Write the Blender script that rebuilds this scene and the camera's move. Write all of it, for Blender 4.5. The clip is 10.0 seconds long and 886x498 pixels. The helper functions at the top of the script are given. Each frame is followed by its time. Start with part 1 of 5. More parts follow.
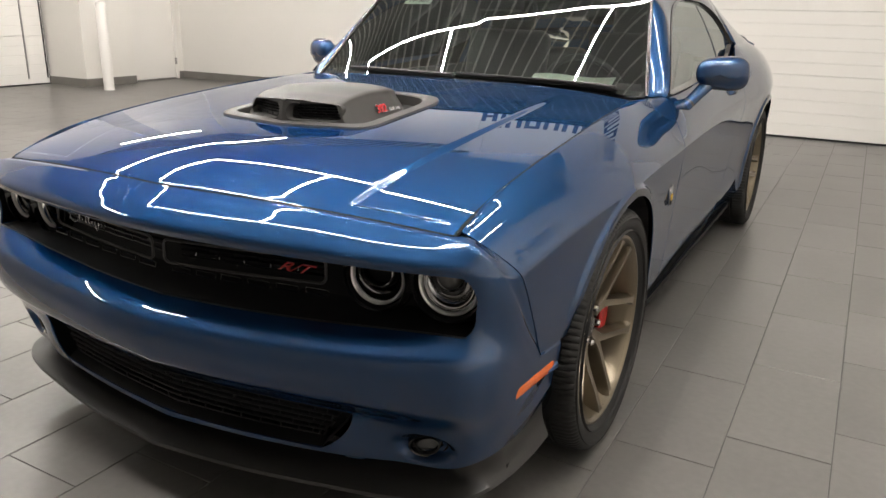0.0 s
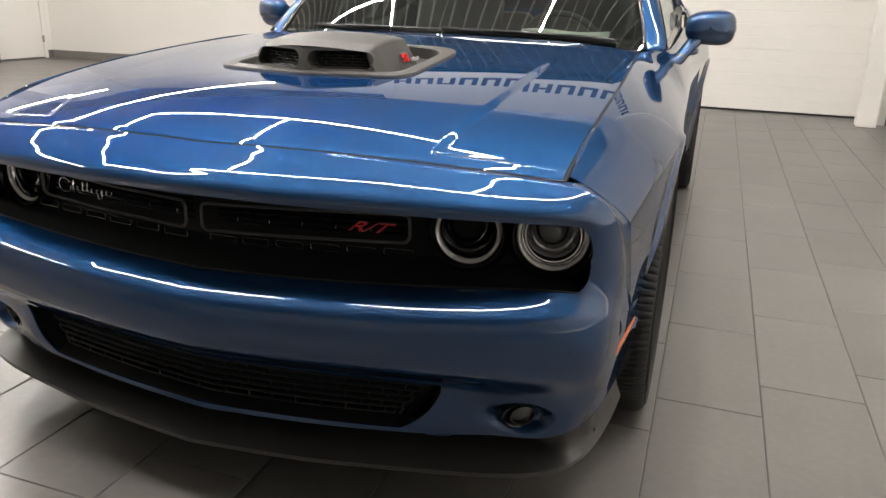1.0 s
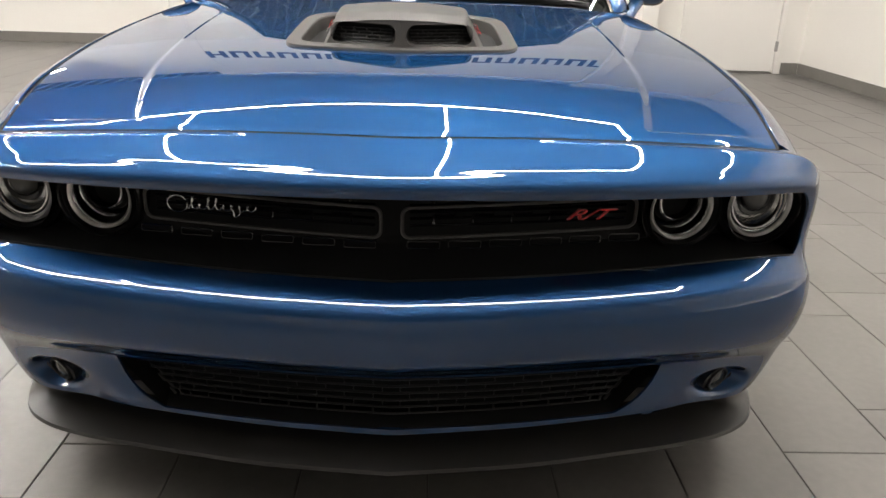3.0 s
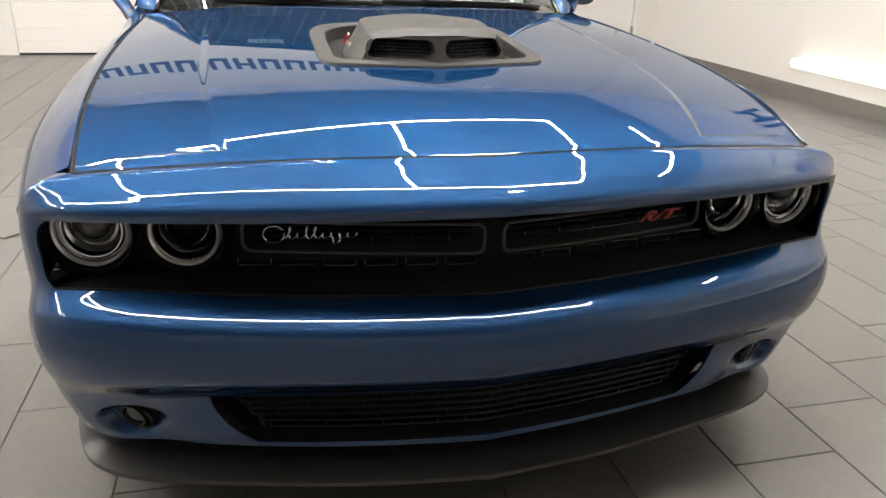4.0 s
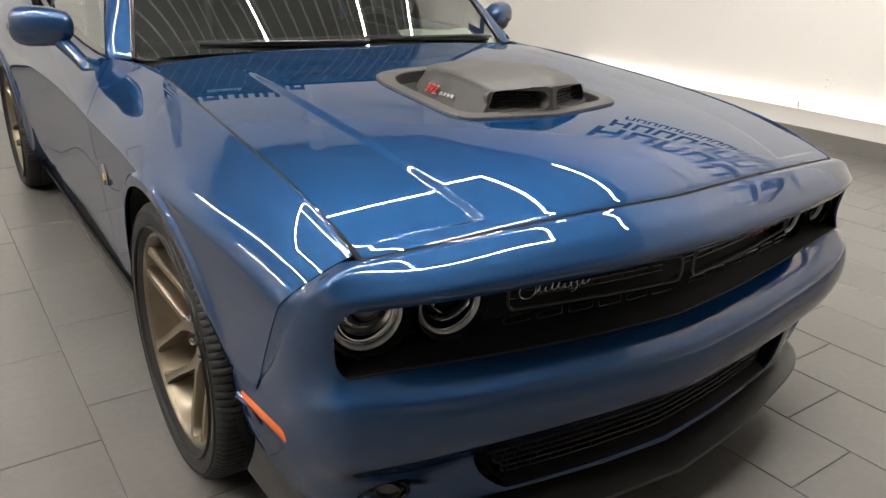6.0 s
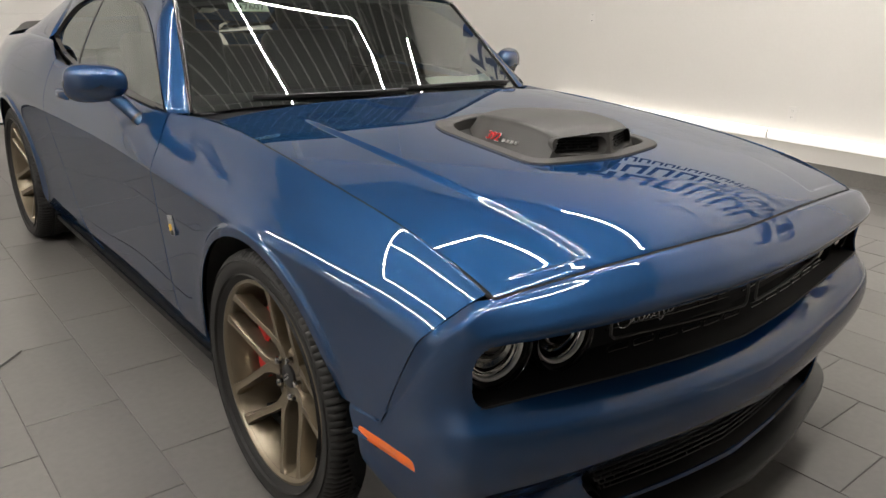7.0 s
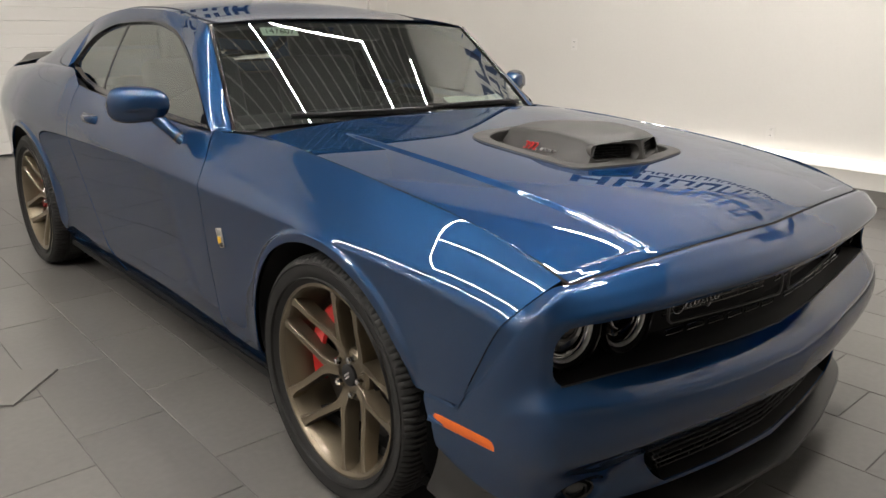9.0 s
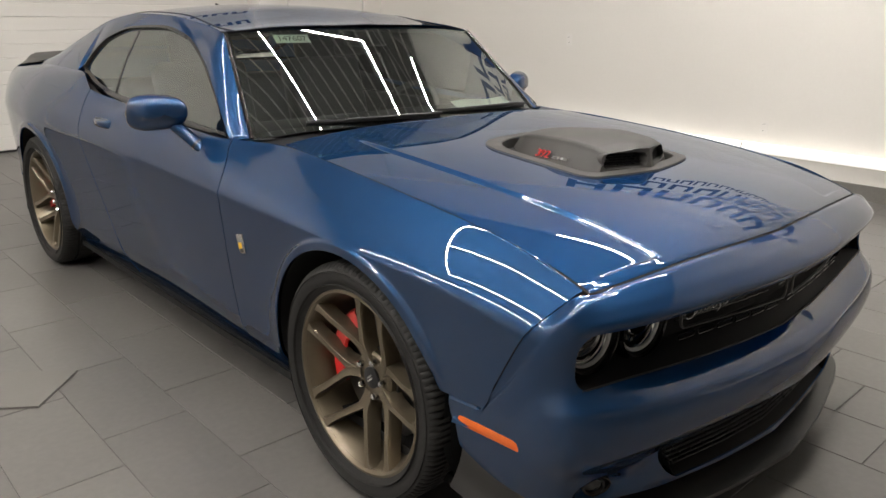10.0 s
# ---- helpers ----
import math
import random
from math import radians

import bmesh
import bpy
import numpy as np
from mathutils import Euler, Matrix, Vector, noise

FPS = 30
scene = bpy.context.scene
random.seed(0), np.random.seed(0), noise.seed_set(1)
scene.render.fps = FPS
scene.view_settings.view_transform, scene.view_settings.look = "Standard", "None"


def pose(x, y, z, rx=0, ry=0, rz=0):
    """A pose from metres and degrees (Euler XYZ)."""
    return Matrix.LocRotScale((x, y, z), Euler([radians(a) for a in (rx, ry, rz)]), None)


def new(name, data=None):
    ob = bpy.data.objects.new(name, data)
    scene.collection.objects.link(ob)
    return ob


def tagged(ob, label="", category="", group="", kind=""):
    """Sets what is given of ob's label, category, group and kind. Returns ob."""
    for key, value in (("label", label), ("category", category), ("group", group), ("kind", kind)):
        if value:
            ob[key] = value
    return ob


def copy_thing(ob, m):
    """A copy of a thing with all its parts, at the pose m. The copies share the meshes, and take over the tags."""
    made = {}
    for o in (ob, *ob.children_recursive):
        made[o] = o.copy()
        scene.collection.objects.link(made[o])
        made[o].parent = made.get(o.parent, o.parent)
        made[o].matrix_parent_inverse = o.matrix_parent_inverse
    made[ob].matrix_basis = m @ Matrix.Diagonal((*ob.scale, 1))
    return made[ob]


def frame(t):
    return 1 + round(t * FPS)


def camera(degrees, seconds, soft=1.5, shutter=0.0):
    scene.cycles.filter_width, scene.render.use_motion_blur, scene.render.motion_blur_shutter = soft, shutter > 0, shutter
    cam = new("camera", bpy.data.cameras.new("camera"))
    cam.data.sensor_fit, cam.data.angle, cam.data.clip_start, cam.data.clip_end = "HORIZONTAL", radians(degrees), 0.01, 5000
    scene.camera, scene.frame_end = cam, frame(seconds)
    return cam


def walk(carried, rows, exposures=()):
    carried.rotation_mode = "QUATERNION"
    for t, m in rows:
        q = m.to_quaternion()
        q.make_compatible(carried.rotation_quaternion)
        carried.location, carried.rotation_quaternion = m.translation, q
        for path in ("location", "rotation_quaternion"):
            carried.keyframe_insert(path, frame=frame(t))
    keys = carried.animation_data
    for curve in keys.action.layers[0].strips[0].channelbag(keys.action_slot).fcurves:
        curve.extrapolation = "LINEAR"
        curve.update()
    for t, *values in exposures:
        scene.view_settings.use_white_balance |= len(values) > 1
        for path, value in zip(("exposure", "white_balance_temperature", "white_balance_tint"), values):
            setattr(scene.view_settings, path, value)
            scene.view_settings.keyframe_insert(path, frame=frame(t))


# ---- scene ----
# The camera: one lens, an arc round the nose of the car from its left side to its right side.
cam = camera(61.0, 10.0)
ROWS = [
    (0, 1.482, -2.037, 1.251, 28.75, -17.59, 1.25),
    (0.5, 1.265, -2.100, 1.172, 23.76, -17.97, 1.42),
    (1, 1.014, -2.101, 1.128, 19.08, -18.58, 1.60),
    (1.5, 0.776, -2.129, 1.123, 14.67, -19.55, 1.61),
    (2, 0.533, -2.171, 1.131, 9.42, -20.13, 1.68),
    (2.5, 0.302, -2.156, 1.118, 3.95, -20.82, 1.79),
    (4, -0.430, -2.119, 1.191, -14.09, -21.81, 1.64),
    (4.5, -0.647, -2.025, 1.197, -20.53, -21.97, 1.82),
    (5, -0.894, -1.946, 1.219, -26.38, -22.01, 1.85),
    (5.5, -1.161, -1.865, 1.270, -31.85, -22.13, 2.18),
    (7, -1.711, -1.675, 1.363, -39.37, -18.88, 1.26),
    (7.5, -1.905, -1.714, 1.386, -40.68, -16.88, 1.14),
    (8, -2.009, -1.727, 1.366, -41.33, -16.56, 1.01),
    (8.5, -2.022, -1.715, 1.347, -41.50, -16.56, 0.85),
    (9, -1.978, -1.633, 1.321, -41.82, -16.53, 0.61),
    (9.5, -2.002, -1.600, 1.343, -42.22, -17.00, 0.65),
    (10, -2.085, -1.624, 1.395, -42.67, -17.38, 0.54),
]


def eye_pose(x, y, z, yaw, pitch, roll):
    """A camera at x, y, z that looks yaw degrees left of +y and pitch degrees up."""
    return pose(x, y, z, 90 + pitch, 0, yaw) @ pose(0, 0, 0, 0, 0, roll)


walk(cam, [(t, eye_pose(x, y, z, yaw, pitch, roll)) for t, x, y, z, yaw, pitch, roll in ROWS],
     exposures=[(0.0, 0.61), (2.5, 0.95), (4.0, 0.89), (5.5, 0.72), (7.0, 0.13), (10.0, 0.13)])

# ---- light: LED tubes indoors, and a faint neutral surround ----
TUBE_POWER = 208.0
scene.view_settings.exposure = 0.0
world = bpy.data.worlds.new("surround")
scene.world = world
world.use_nodes = True
world.node_tree.nodes["Background"].inputs[0].default_value = (0.9, 0.88, 0.85, 1)
world.node_tree.nodes["Background"].inputs[1].default_value = 0.02


# ---- small tools ----
def lerp(a, b, t):
    return a + (b - a) * t


def smooth(a, b, v):
    t = min(1.0, max(0.0, (v - a) / (b - a)))
    return t * t * (3 - 2 * t)


def curve(*knots):
    """A smooth function through (place, value) knots, with no overshoot."""
    xs = [k[0] for k in knots]
    ys = [k[1] for k in knots]
    n = len(xs)
    slopes = [(ys[i + 1] - ys[i]) / (xs[i + 1] - xs[i]) for i in range(n - 1)]
    tang = [slopes[0]] + [0.0] * (n - 2) + [slopes[-1]]
    for i in range(1, n - 1):
        a, b = slopes[i - 1], slopes[i]
        if a * b > 0:
            tang[i] = 2 * a * b / (a + b) if abs(a + b) > 1e-9 else 0.0

    def f(v):
        if v <= xs[0]:
            return ys[0] + tang[0] * (v - xs[0])
        if v >= xs[-1]:
            return ys[-1] + tang[-1] * (v - xs[-1])
        i = 0
        while v > xs[i + 1]:
            i += 1
        h = xs[i + 1] - xs[i]
        t = (v - xs[i]) / h
        return ((2 * t ** 3 - 3 * t ** 2 + 1) * ys[i] + (t ** 3 - 2 * t ** 2 + t) * h * tang[i]
                + (-2 * t ** 3 + 3 * t ** 2) * ys[i + 1] + (t ** 3 - t ** 2) * h * tang[i + 1])
    return f


TAPS = [(-1.0, 1), (-0.75, 8), (-0.5, 28), (-0.25, 56), (0.0, 70), (0.25, 56), (0.5, 28), (0.75, 8), (1.0, 1)]


def flow(width, *knots):
    """A curve faired over a width, for panels that must reflect evenly."""
    f = curve(*knots)
    kept = {}

    def g(v):
        if v not in kept:
            kept[v] = sum(w * f(v + d * width) for d, w in TAPS) / 256
        return kept[v]
    return g


def fair(degree, *knots):
    """The smoothest polynomial near (place, value) knots, for panels without waves."""
    c = [float(v) for v in np.polyfit([k[0] for k in knots], [k[1] for k in knots], degree)]

    def g(v):
        out = 0.0
        for k in c:
            out = out * v + k
        return out
    return g


def steps(a, b, n):
    return [a + (b - a) * i / n for i in range(n + 1)]


def part(name, bm, material, parent=None, label="", flat=False):
    """Links a bmesh as one mesh object, under a thing or a part if one is given."""
    me = bpy.data.meshes.new(name)
    bm.to_mesh(me)
    bm.free()
    me.materials.append(material)
    if not flat:
        for p in me.polygons:
            p.use_smooth = True
        me.set_sharp_from_angle(angle=math.radians(38))
    ob = new(name, me)
    if parent is not None:
        ob.parent = parent
    if label:
        tagged(ob, label)
    return ob


def thing(name, label, category, group="", kind="", at=None):
    ob = new(name)
    ob.empty_display_size = 0.05
    if at is not None:
        ob.matrix_basis = at
    return tagged(ob, label, category, group, kind)


def grid(bm, f, us, vs, keep=None, wrap=False):
    """A sheet of quads over f(u, v)."""
    vert = [[bm.verts.new(f(u, v)) for v in vs] for u in us]
    nu = len(us)
    for i in range(nu if wrap else nu - 1):
        for j in range(len(vs) - 1):
            k = (i + 1) % nu
            if keep is None or keep((us[i] + us[k]) / 2, (vs[j] + vs[j + 1]) / 2):
                bm.faces.new((vert[i][j], vert[k][j], vert[k][j + 1], vert[i][j + 1]))
    return vert


def mirrored(bm):
    """Adds the mirror image in x of all that a bmesh holds."""
    geom = bmesh.ops.duplicate(bm, geom=bm.verts[:] + bm.edges[:] + bm.faces[:])["geom"]
    verts = [g for g in geom if isinstance(g, bmesh.types.BMVert)]
    for v in verts:
        v.co.x = -v.co.x
    bmesh.ops.reverse_faces(bm, faces=[g for g in geom if isinstance(g, bmesh.types.BMFace)])
    bmesh.ops.remove_doubles(bm, verts=bm.verts[:], dist=0.0004)


def flip_x(bm):
    for v in bm.verts:
        v.co.x = -v.co.x
    bmesh.ops.reverse_faces(bm, faces=bm.faces[:])


def clean(bm):
    bmesh.ops.remove_doubles(bm, verts=bm.verts[:], dist=0.0004)
    bmesh.ops.recalc_face_normals(bm, faces=bm.faces[:])


def box(bm, x0, x1, y0, y1, z0, z1, bevel=0.0, seg=1):
    made = bmesh.ops.create_cube(bm, size=1)["verts"]
    for v in made:
        v.co = Vector((lerp(x0, x1, v.co.x + 0.5), lerp(y0, y1, v.co.y + 0.5), lerp(z0, z1, v.co.z + 0.5)))
    if bevel:
        edges = list({e for v in made for e in v.link_edges})
        bmesh.ops.bevel(bm, geom=edges, offset=bevel, segments=seg, profile=0.5, affect="EDGES")


def lathe(bm, profile, n=48, axis="x", centre=(0, 0, 0), closed=False):
    """Turns (radius, along) pairs round an axis."""
    c = Vector(centre)

    def f(u, v):
        r, a = profile[int(v)]
        p, q = r * math.cos(u), r * math.sin(u)
        d = {"x": (a, p, q), "y": (q, a, p), "z": (p, q, a)}[axis]
        return c + Vector(d)
    us = [2 * math.pi * i / n for i in range(n)]
    return grid(bm, f, us, list(range(len(profile))), wrap=True)


def sweep(bm, points, radius, n=8, flatten=1.0, cap=True):
    """A round bar along points; radius is a number or one per point."""
    pts = [Vector(p) for p in points]
    rings = []
    for i, p in enumerate(pts):
        d = (pts[min(i + 1, len(pts) - 1)] - pts[max(i - 1, 0)]).normalized()
        side = d.cross(Vector((0, 0, 1)))
        if side.length < 1e-3:
            side = d.cross(Vector((0, 1, 0)))
        side.normalize()
        up = side.cross(d)
        r = radius[i] if isinstance(radius, (list, tuple)) else radius
        rings.append([bm.verts.new(p + side * r * math.cos(2 * math.pi * k / n) + up * r * flatten * math.sin(2 * math.pi * k / n)) for k in range(n)])
    for a, b in zip(rings, rings[1:]):
        for k in range(n):
            bm.faces.new((a[k], a[(k + 1) % n], b[(k + 1) % n], b[k]))
    if cap:
        bm.faces.new(rings[0][::-1])
        bm.faces.new(rings[-1])


def ease(bm, times):
    """Evens out the inner points of a sheet, and leaves its edges where they are."""
    inner = [v for v in bm.verts if not any(e.is_boundary for e in v.link_edges)]
    for _ in range(times):
        bmesh.ops.smooth_vert(bm, verts=inner, factor=0.5, use_axis_x=True, use_axis_y=True, use_axis_z=True)


def solid(bm, thickness):
    """Gives a sheet thickness, inwards along its normals, and closes its edges."""
    bm.normal_update()
    faces, edges = bm.faces[:], [e for e in bm.edges if e.is_boundary]
    inner = {v: bm.verts.new(v.co - v.normal * thickness) for v in bm.verts[:]}
    for f in faces:
        bm.faces.new([inner[v] for v in reversed(f.verts)])
    for e in edges:
        a, b = e.verts
        loop = e.link_loops[0]
        if loop.vert is not a:
            a, b = b, a
        bm.faces.new((b, a, inner[a], inner[b]))


# ---- materials ----
def material(name, colour, rough=0.5, metal=0.0, coat=0.0, coat_rough=0.03, emit=0.0, grain=0.0, grain_scale=200.0,
             stain=0.0, stain_scale=3.0, bump=0.0, bump_scale=400.0, spec=0.5, rough_vary=0.0, piece=0.0, coat_ior=1.5, world_grain=False):
    """A surface with grain and stains at two scales, and a fine relief."""
    m = bpy.data.materials.new(name)
    m.use_nodes = True
    nt = m.node_tree
    b = nt.nodes["Principled BSDF"]
    b.inputs["Base Color"].default_value = (*colour, 1)
    b.inputs["Roughness"].default_value = rough
    b.inputs["Metallic"].default_value = metal
    b.inputs["Coat Weight"].default_value = coat
    b.inputs["Coat Roughness"].default_value = coat_rough
    b.inputs["Coat IOR"].default_value = coat_ior
    b.inputs["Specular IOR Level"].default_value = spec
    if emit:
        b.inputs["Emission Color"].default_value = (*colour, 1)
        b.inputs["Emission Strength"].default_value = emit
    co = nt.nodes.new("ShaderNodeNewGeometry" if world_grain else "ShaderNodeTexCoord")
    value = None

    def noise_node(scale, detail):
        n = nt.nodes.new("ShaderNodeTexNoise")
        n.inputs["Scale"].default_value = scale
        n.inputs["Detail"].default_value = detail
        nt.links.new(co.outputs["Position" if world_grain else "Object"], n.inputs["Vector"])
        return n.outputs["Fac"]

    def spread(fac, amount):
        r = nt.nodes.new("ShaderNodeMapRange")
        nt.links.new(fac, r.inputs["Value"])
        r.inputs["From Min"].default_value, r.inputs["From Max"].default_value = 0.15, 0.85
        r.inputs["To Min"].default_value, r.inputs["To Max"].default_value = 1 - amount, 1 + amount
        return r.outputs["Result"]

    def times(a, c):
        if a is None:
            return c
        n = nt.nodes.new("ShaderNodeMath")
        n.operation = "MULTIPLY"
        nt.links.new(a, n.inputs[0])
        nt.links.new(c, n.inputs[1])
        return n.outputs[0]

    if grain:
        value = times(value, spread(noise_node(grain_scale, 3), grain))
    if stain:
        value = times(value, spread(noise_node(stain_scale, 4), stain))
    if piece:
        info = nt.nodes.new("ShaderNodeObjectInfo")
        r = nt.nodes.new("ShaderNodeMapRange")
        nt.links.new(info.outputs["Random"], r.inputs["Value"])
        r.inputs["To Min"].default_value, r.inputs["To Max"].default_value = 1 - piece, 1 + piece
        value = times(value, r.outputs["Result"])
    if value is not None:
        mix = nt.nodes.new("ShaderNodeVectorMath")
        mix.operation = "SCALE"
        mix.inputs[0].default_value = colour
        nt.links.new(value, mix.inputs["Scale"])
        nt.links.new(mix.outputs[0], b.inputs["Base Color"])
    if rough_vary:
        r = nt.nodes.new("ShaderNodeMapRange")
        nt.links.new(noise_node(stain_scale * 1.7, 5), r.inputs["Value"])
        r.inputs["From Min"].default_value, r.inputs["From Max"].default_value = 0.3, 0.7
        r.inputs["To Min"].default_value, r.inputs["To Max"].default_value = max(0.02, rough - rough_vary), rough + rough_vary
        nt.links.new(r.outputs["Result"], b.inputs["Roughness"])
    if bump:
        bn = nt.nodes.new("ShaderNodeBump")
        bn.inputs["Strength"].default_value = bump
        bn.inputs["Distance"].default_value = 0.001
        nt.links.new(noise_node(bump_scale, 2), bn.inputs["Height"])
        nt.links.new(bn.outputs["Normal"], b.inputs["Normal"])
    return m


def glass(name, tint, rough=0.0, ior=1.75):
    """A thin pane: mirror gloss by angle over a tinted clear body."""
    m = bpy.data.materials.new(name)
    m.use_nodes = True
    nt = m.node_tree
    nt.nodes.clear()
    out = nt.nodes.new("ShaderNodeOutputMaterial")
    clear = nt.nodes.new("ShaderNodeBsdfTransparent")
    clear.inputs["Color"].default_value = (*tint, 1)
    gloss = nt.nodes.new("ShaderNodeBsdfGlossy")
    gloss.inputs["Roughness"].default_value = rough
    gloss.inputs["Color"].default_value = (0.95, 1.0, 0.98, 1)
    fres = nt.nodes.new("ShaderNodeFresnel")
    fres.inputs["IOR"].default_value = ior
    mix = nt.nodes.new("ShaderNodeMixShader")
    nt.links.new(fres.outputs[0], mix.inputs[0])
    nt.links.new(clear.outputs[0], mix.inputs[1])
    nt.links.new(gloss.outputs[0], mix.inputs[2])
    nt.links.new(mix.outputs[0], out.inputs["Surface"])
    return m


PAINT = material("blue_metallic_paint", (0.0130, 0.0500, 0.132), rough=0.48, metal=0.80, coat=1.0, coat_rough=0.0, grain=0.10, grain_scale=900, spec=0.0, coat_ior=1.62)
PAINT.node_tree.nodes["Principled BSDF"].inputs["Specular Tint"].default_value = (0.03, 0.085, 0.13, 1)
SATIN = material("satin_graphite_plastic", (0.033, 0.0315, 0.030), rough=0.38, grain=0.08, grain_scale=300, bump=0.05, bump_scale=900)
SCOOP_GREY = material("satin_scoop_graphite", (0.042, 0.0395, 0.037), rough=0.5, grain=0.06, grain_scale=300, bump=0.05, bump_scale=900)
MATTE = material("matte_black_plastic", (0.0070, 0.0070, 0.0073), rough=0.6, spec=0.15, grain=0.15)
MESH_BLACK = material("black_grille_mesh", (0.0075, 0.0075, 0.008), rough=0.5, spec=0.4, grain=0.15)
BLACK = material("black_plastic", (0.010, 0.010, 0.011), rough=0.38, grain=0.15, grain_scale=200, bump=0.05)
GLOSS_BLACK = material("gloss_black_plastic", (0.006, 0.006, 0.007), rough=0.12, grain=0.1)
# Near black for real liners, and for shade put into gaps and holes.
VOID = material("liner_and_gap_shade", (0.004, 0.004, 0.004), rough=0.9, grain=0.2)
RUBBER = material("tyre_rubber", (0.0125, 0.0118, 0.011), rough=0.72, grain=0.2, grain_scale=160, stain=0.25, stain_scale=9, bump=0.2, bump_scale=700)
BRONZE = material("bronze_wheel_paint", (0.20, 0.165, 0.115), rough=0.34, metal=0.75, coat=0.3, coat_rough=0.1, grain=0.06, grain_scale=600)
STEEL = material("brake_steel", (0.14, 0.135, 0.13), rough=0.35, metal=1.0, grain=0.12, grain_scale=90)
CHROME = material("chrome", (0.78, 0.78, 0.78), rough=0.08, metal=1.0, grain=0.02)
RED = material("red_enamel", (0.55, 0.012, 0.012), rough=0.3, coat=0.6, grain=0.05)
ORANGE = material("amber_lens", (0.72, 0.13, 0.012), rough=0.22, coat=0.6, grain=0.08, grain_scale=60)
HALO = material("white_lamp_ring", (0.80, 0.79, 0.77), rough=0.20, metal=0.30, grain=0.12, grain_scale=90)
SMOKE = material("smoked_lens", (0.10, 0.10, 0.10), rough=0.06, metal=0.6, grain=0.03)
SILVER = material("silver_badge", (0.62, 0.62, 0.62), rough=0.22, metal=0.9, grain=0.03)
YELLOW = material("yellow_enamel", (0.75, 0.45, 0.03), rough=0.35, grain=0.05)
SEAT = material("black_leather", (0.016, 0.016, 0.017), rough=0.5, grain=0.15, bump=0.3, bump_scale=300)
DASH = material("dashboard_plastic", (0.014, 0.014, 0.015), rough=0.6, grain=0.15, bump=0.3, bump_scale=500)
PAPER = material("pale_green_paper", (0.76, 0.84, 0.74), rough=0.8, grain=0.03)
INK = material("black_ink", (0.02, 0.02, 0.02), rough=0.7, grain=0.05)
WINDSCREEN = glass("windscreen_glass", (0.78, 0.86, 0.80), ior=2.6)
SIDE_GLASS = glass("tinted_side_glass", (0.82, 0.88, 0.83), ior=2.6)
WALL = material("white_wall_paint", (0.745, 0.72, 0.678), rough=0.55, grain=0.015, grain_scale=40, stain=0.03, stain_scale=0.7, bump=0.08, bump_scale=120)
TRIM_WHITE = material("white_door_paint", (0.76, 0.735, 0.70), rough=0.4, grain=0.01, stain=0.02, stain_scale=1.2)
DOOR_PANEL = material("white_door_panel", (0.80, 0.775, 0.735), rough=0.45, grain=0.02, grain_scale=120, stain=0.03, stain_scale=1.0, bump=0.15, bump_scale=250)
BASE = material("grey_base_tile", (0.17, 0.16, 0.145), rough=0.4, grain=0.1, grain_scale=60, stain=0.12, stain_scale=4)
TILE = material("grey_porcelain_tile", (0.146, 0.138, 0.129), rough=0.30, grain=0.10, grain_scale=38, stain=0.17, stain_scale=1.2, bump=0.05, bump_scale=60, rough_vary=0.012, piece=0.08, world_grain=True)
GROUT = material("dark_grout", (0.10, 0.095, 0.088), rough=0.85, grain=0.15, grain_scale=150)
CEILING = material("grey_ribbed_ceiling", (0.13, 0.128, 0.124), rough=0.6, grain=0.03, grain_scale=20, stain=0.04, stain_scale=0.5)
# Ceiling grey made paler on the ribs, for the light they catch.
RIB = material("lit_ceiling_rib", (0.46, 0.45, 0.435), rough=0.5, grain=0.03, grain_scale=20)
BOARD = material("grey_board", (0.165, 0.155, 0.143), rough=0.4, grain=0.06, stain=0.08)
SIGN_BLUE = material("dark_blue_sign", (0.015, 0.04, 0.13), rough=0.5, grain=0.03)
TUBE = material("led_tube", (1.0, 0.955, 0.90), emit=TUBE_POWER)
# Emission cut to 0.6, so the east wall comes out less bright.
WEAK_TUBE = material("dimmed_led_tube", (1.0, 0.955, 0.90), emit=TUBE_POWER * 0.6)
LOW_TUBE = material("low_led_tube", (1.0, 0.96, 0.91), emit=0.85)
METAL = material("grey_hardware", (0.35, 0.34, 0.33), rough=0.35, metal=0.9, grain=0.06)


# ---- the showroom ----
X_LEFT, X_RIGHT, Y_BACK, Y_FRONT, HEIGHT = -10.0, 4.35, 7.8, -14.0, 5.5
GARAGE_Y = 7.0


def setting(name, bm, mat, label, category, flat=True):
    return tagged(part(name, bm, mat, flat=flat), label, category, kind="structure")


def wall(name, x0, x1, y0, y1, z0=0.0, z1=HEIGHT, label="plain white painted wall"):
    bm = bmesh.new()
    box(bm, x0, x1, y0, y1, z0, z1)
    return setting(name, bm, WALL, label, "wall")


def base_tile(x0, x1, y0, y1):
    bm = bmesh.new()
    box(bm, x0, x1, y0, y1, 0.0, 0.125, 0.002)
    return setting("baseboard", bm, BASE, "dark grey tiled skirting along the wall", "baseboard")


bm = bmesh.new()
box(bm, X_LEFT - 0.3, X_RIGHT + 0.3, Y_FRONT - 0.3, Y_BACK + 0.3, -0.15, -0.003)
FLOOR = setting("floor", bm, GROUT, "grey porcelain plank tile floor with dark joints", "floor")

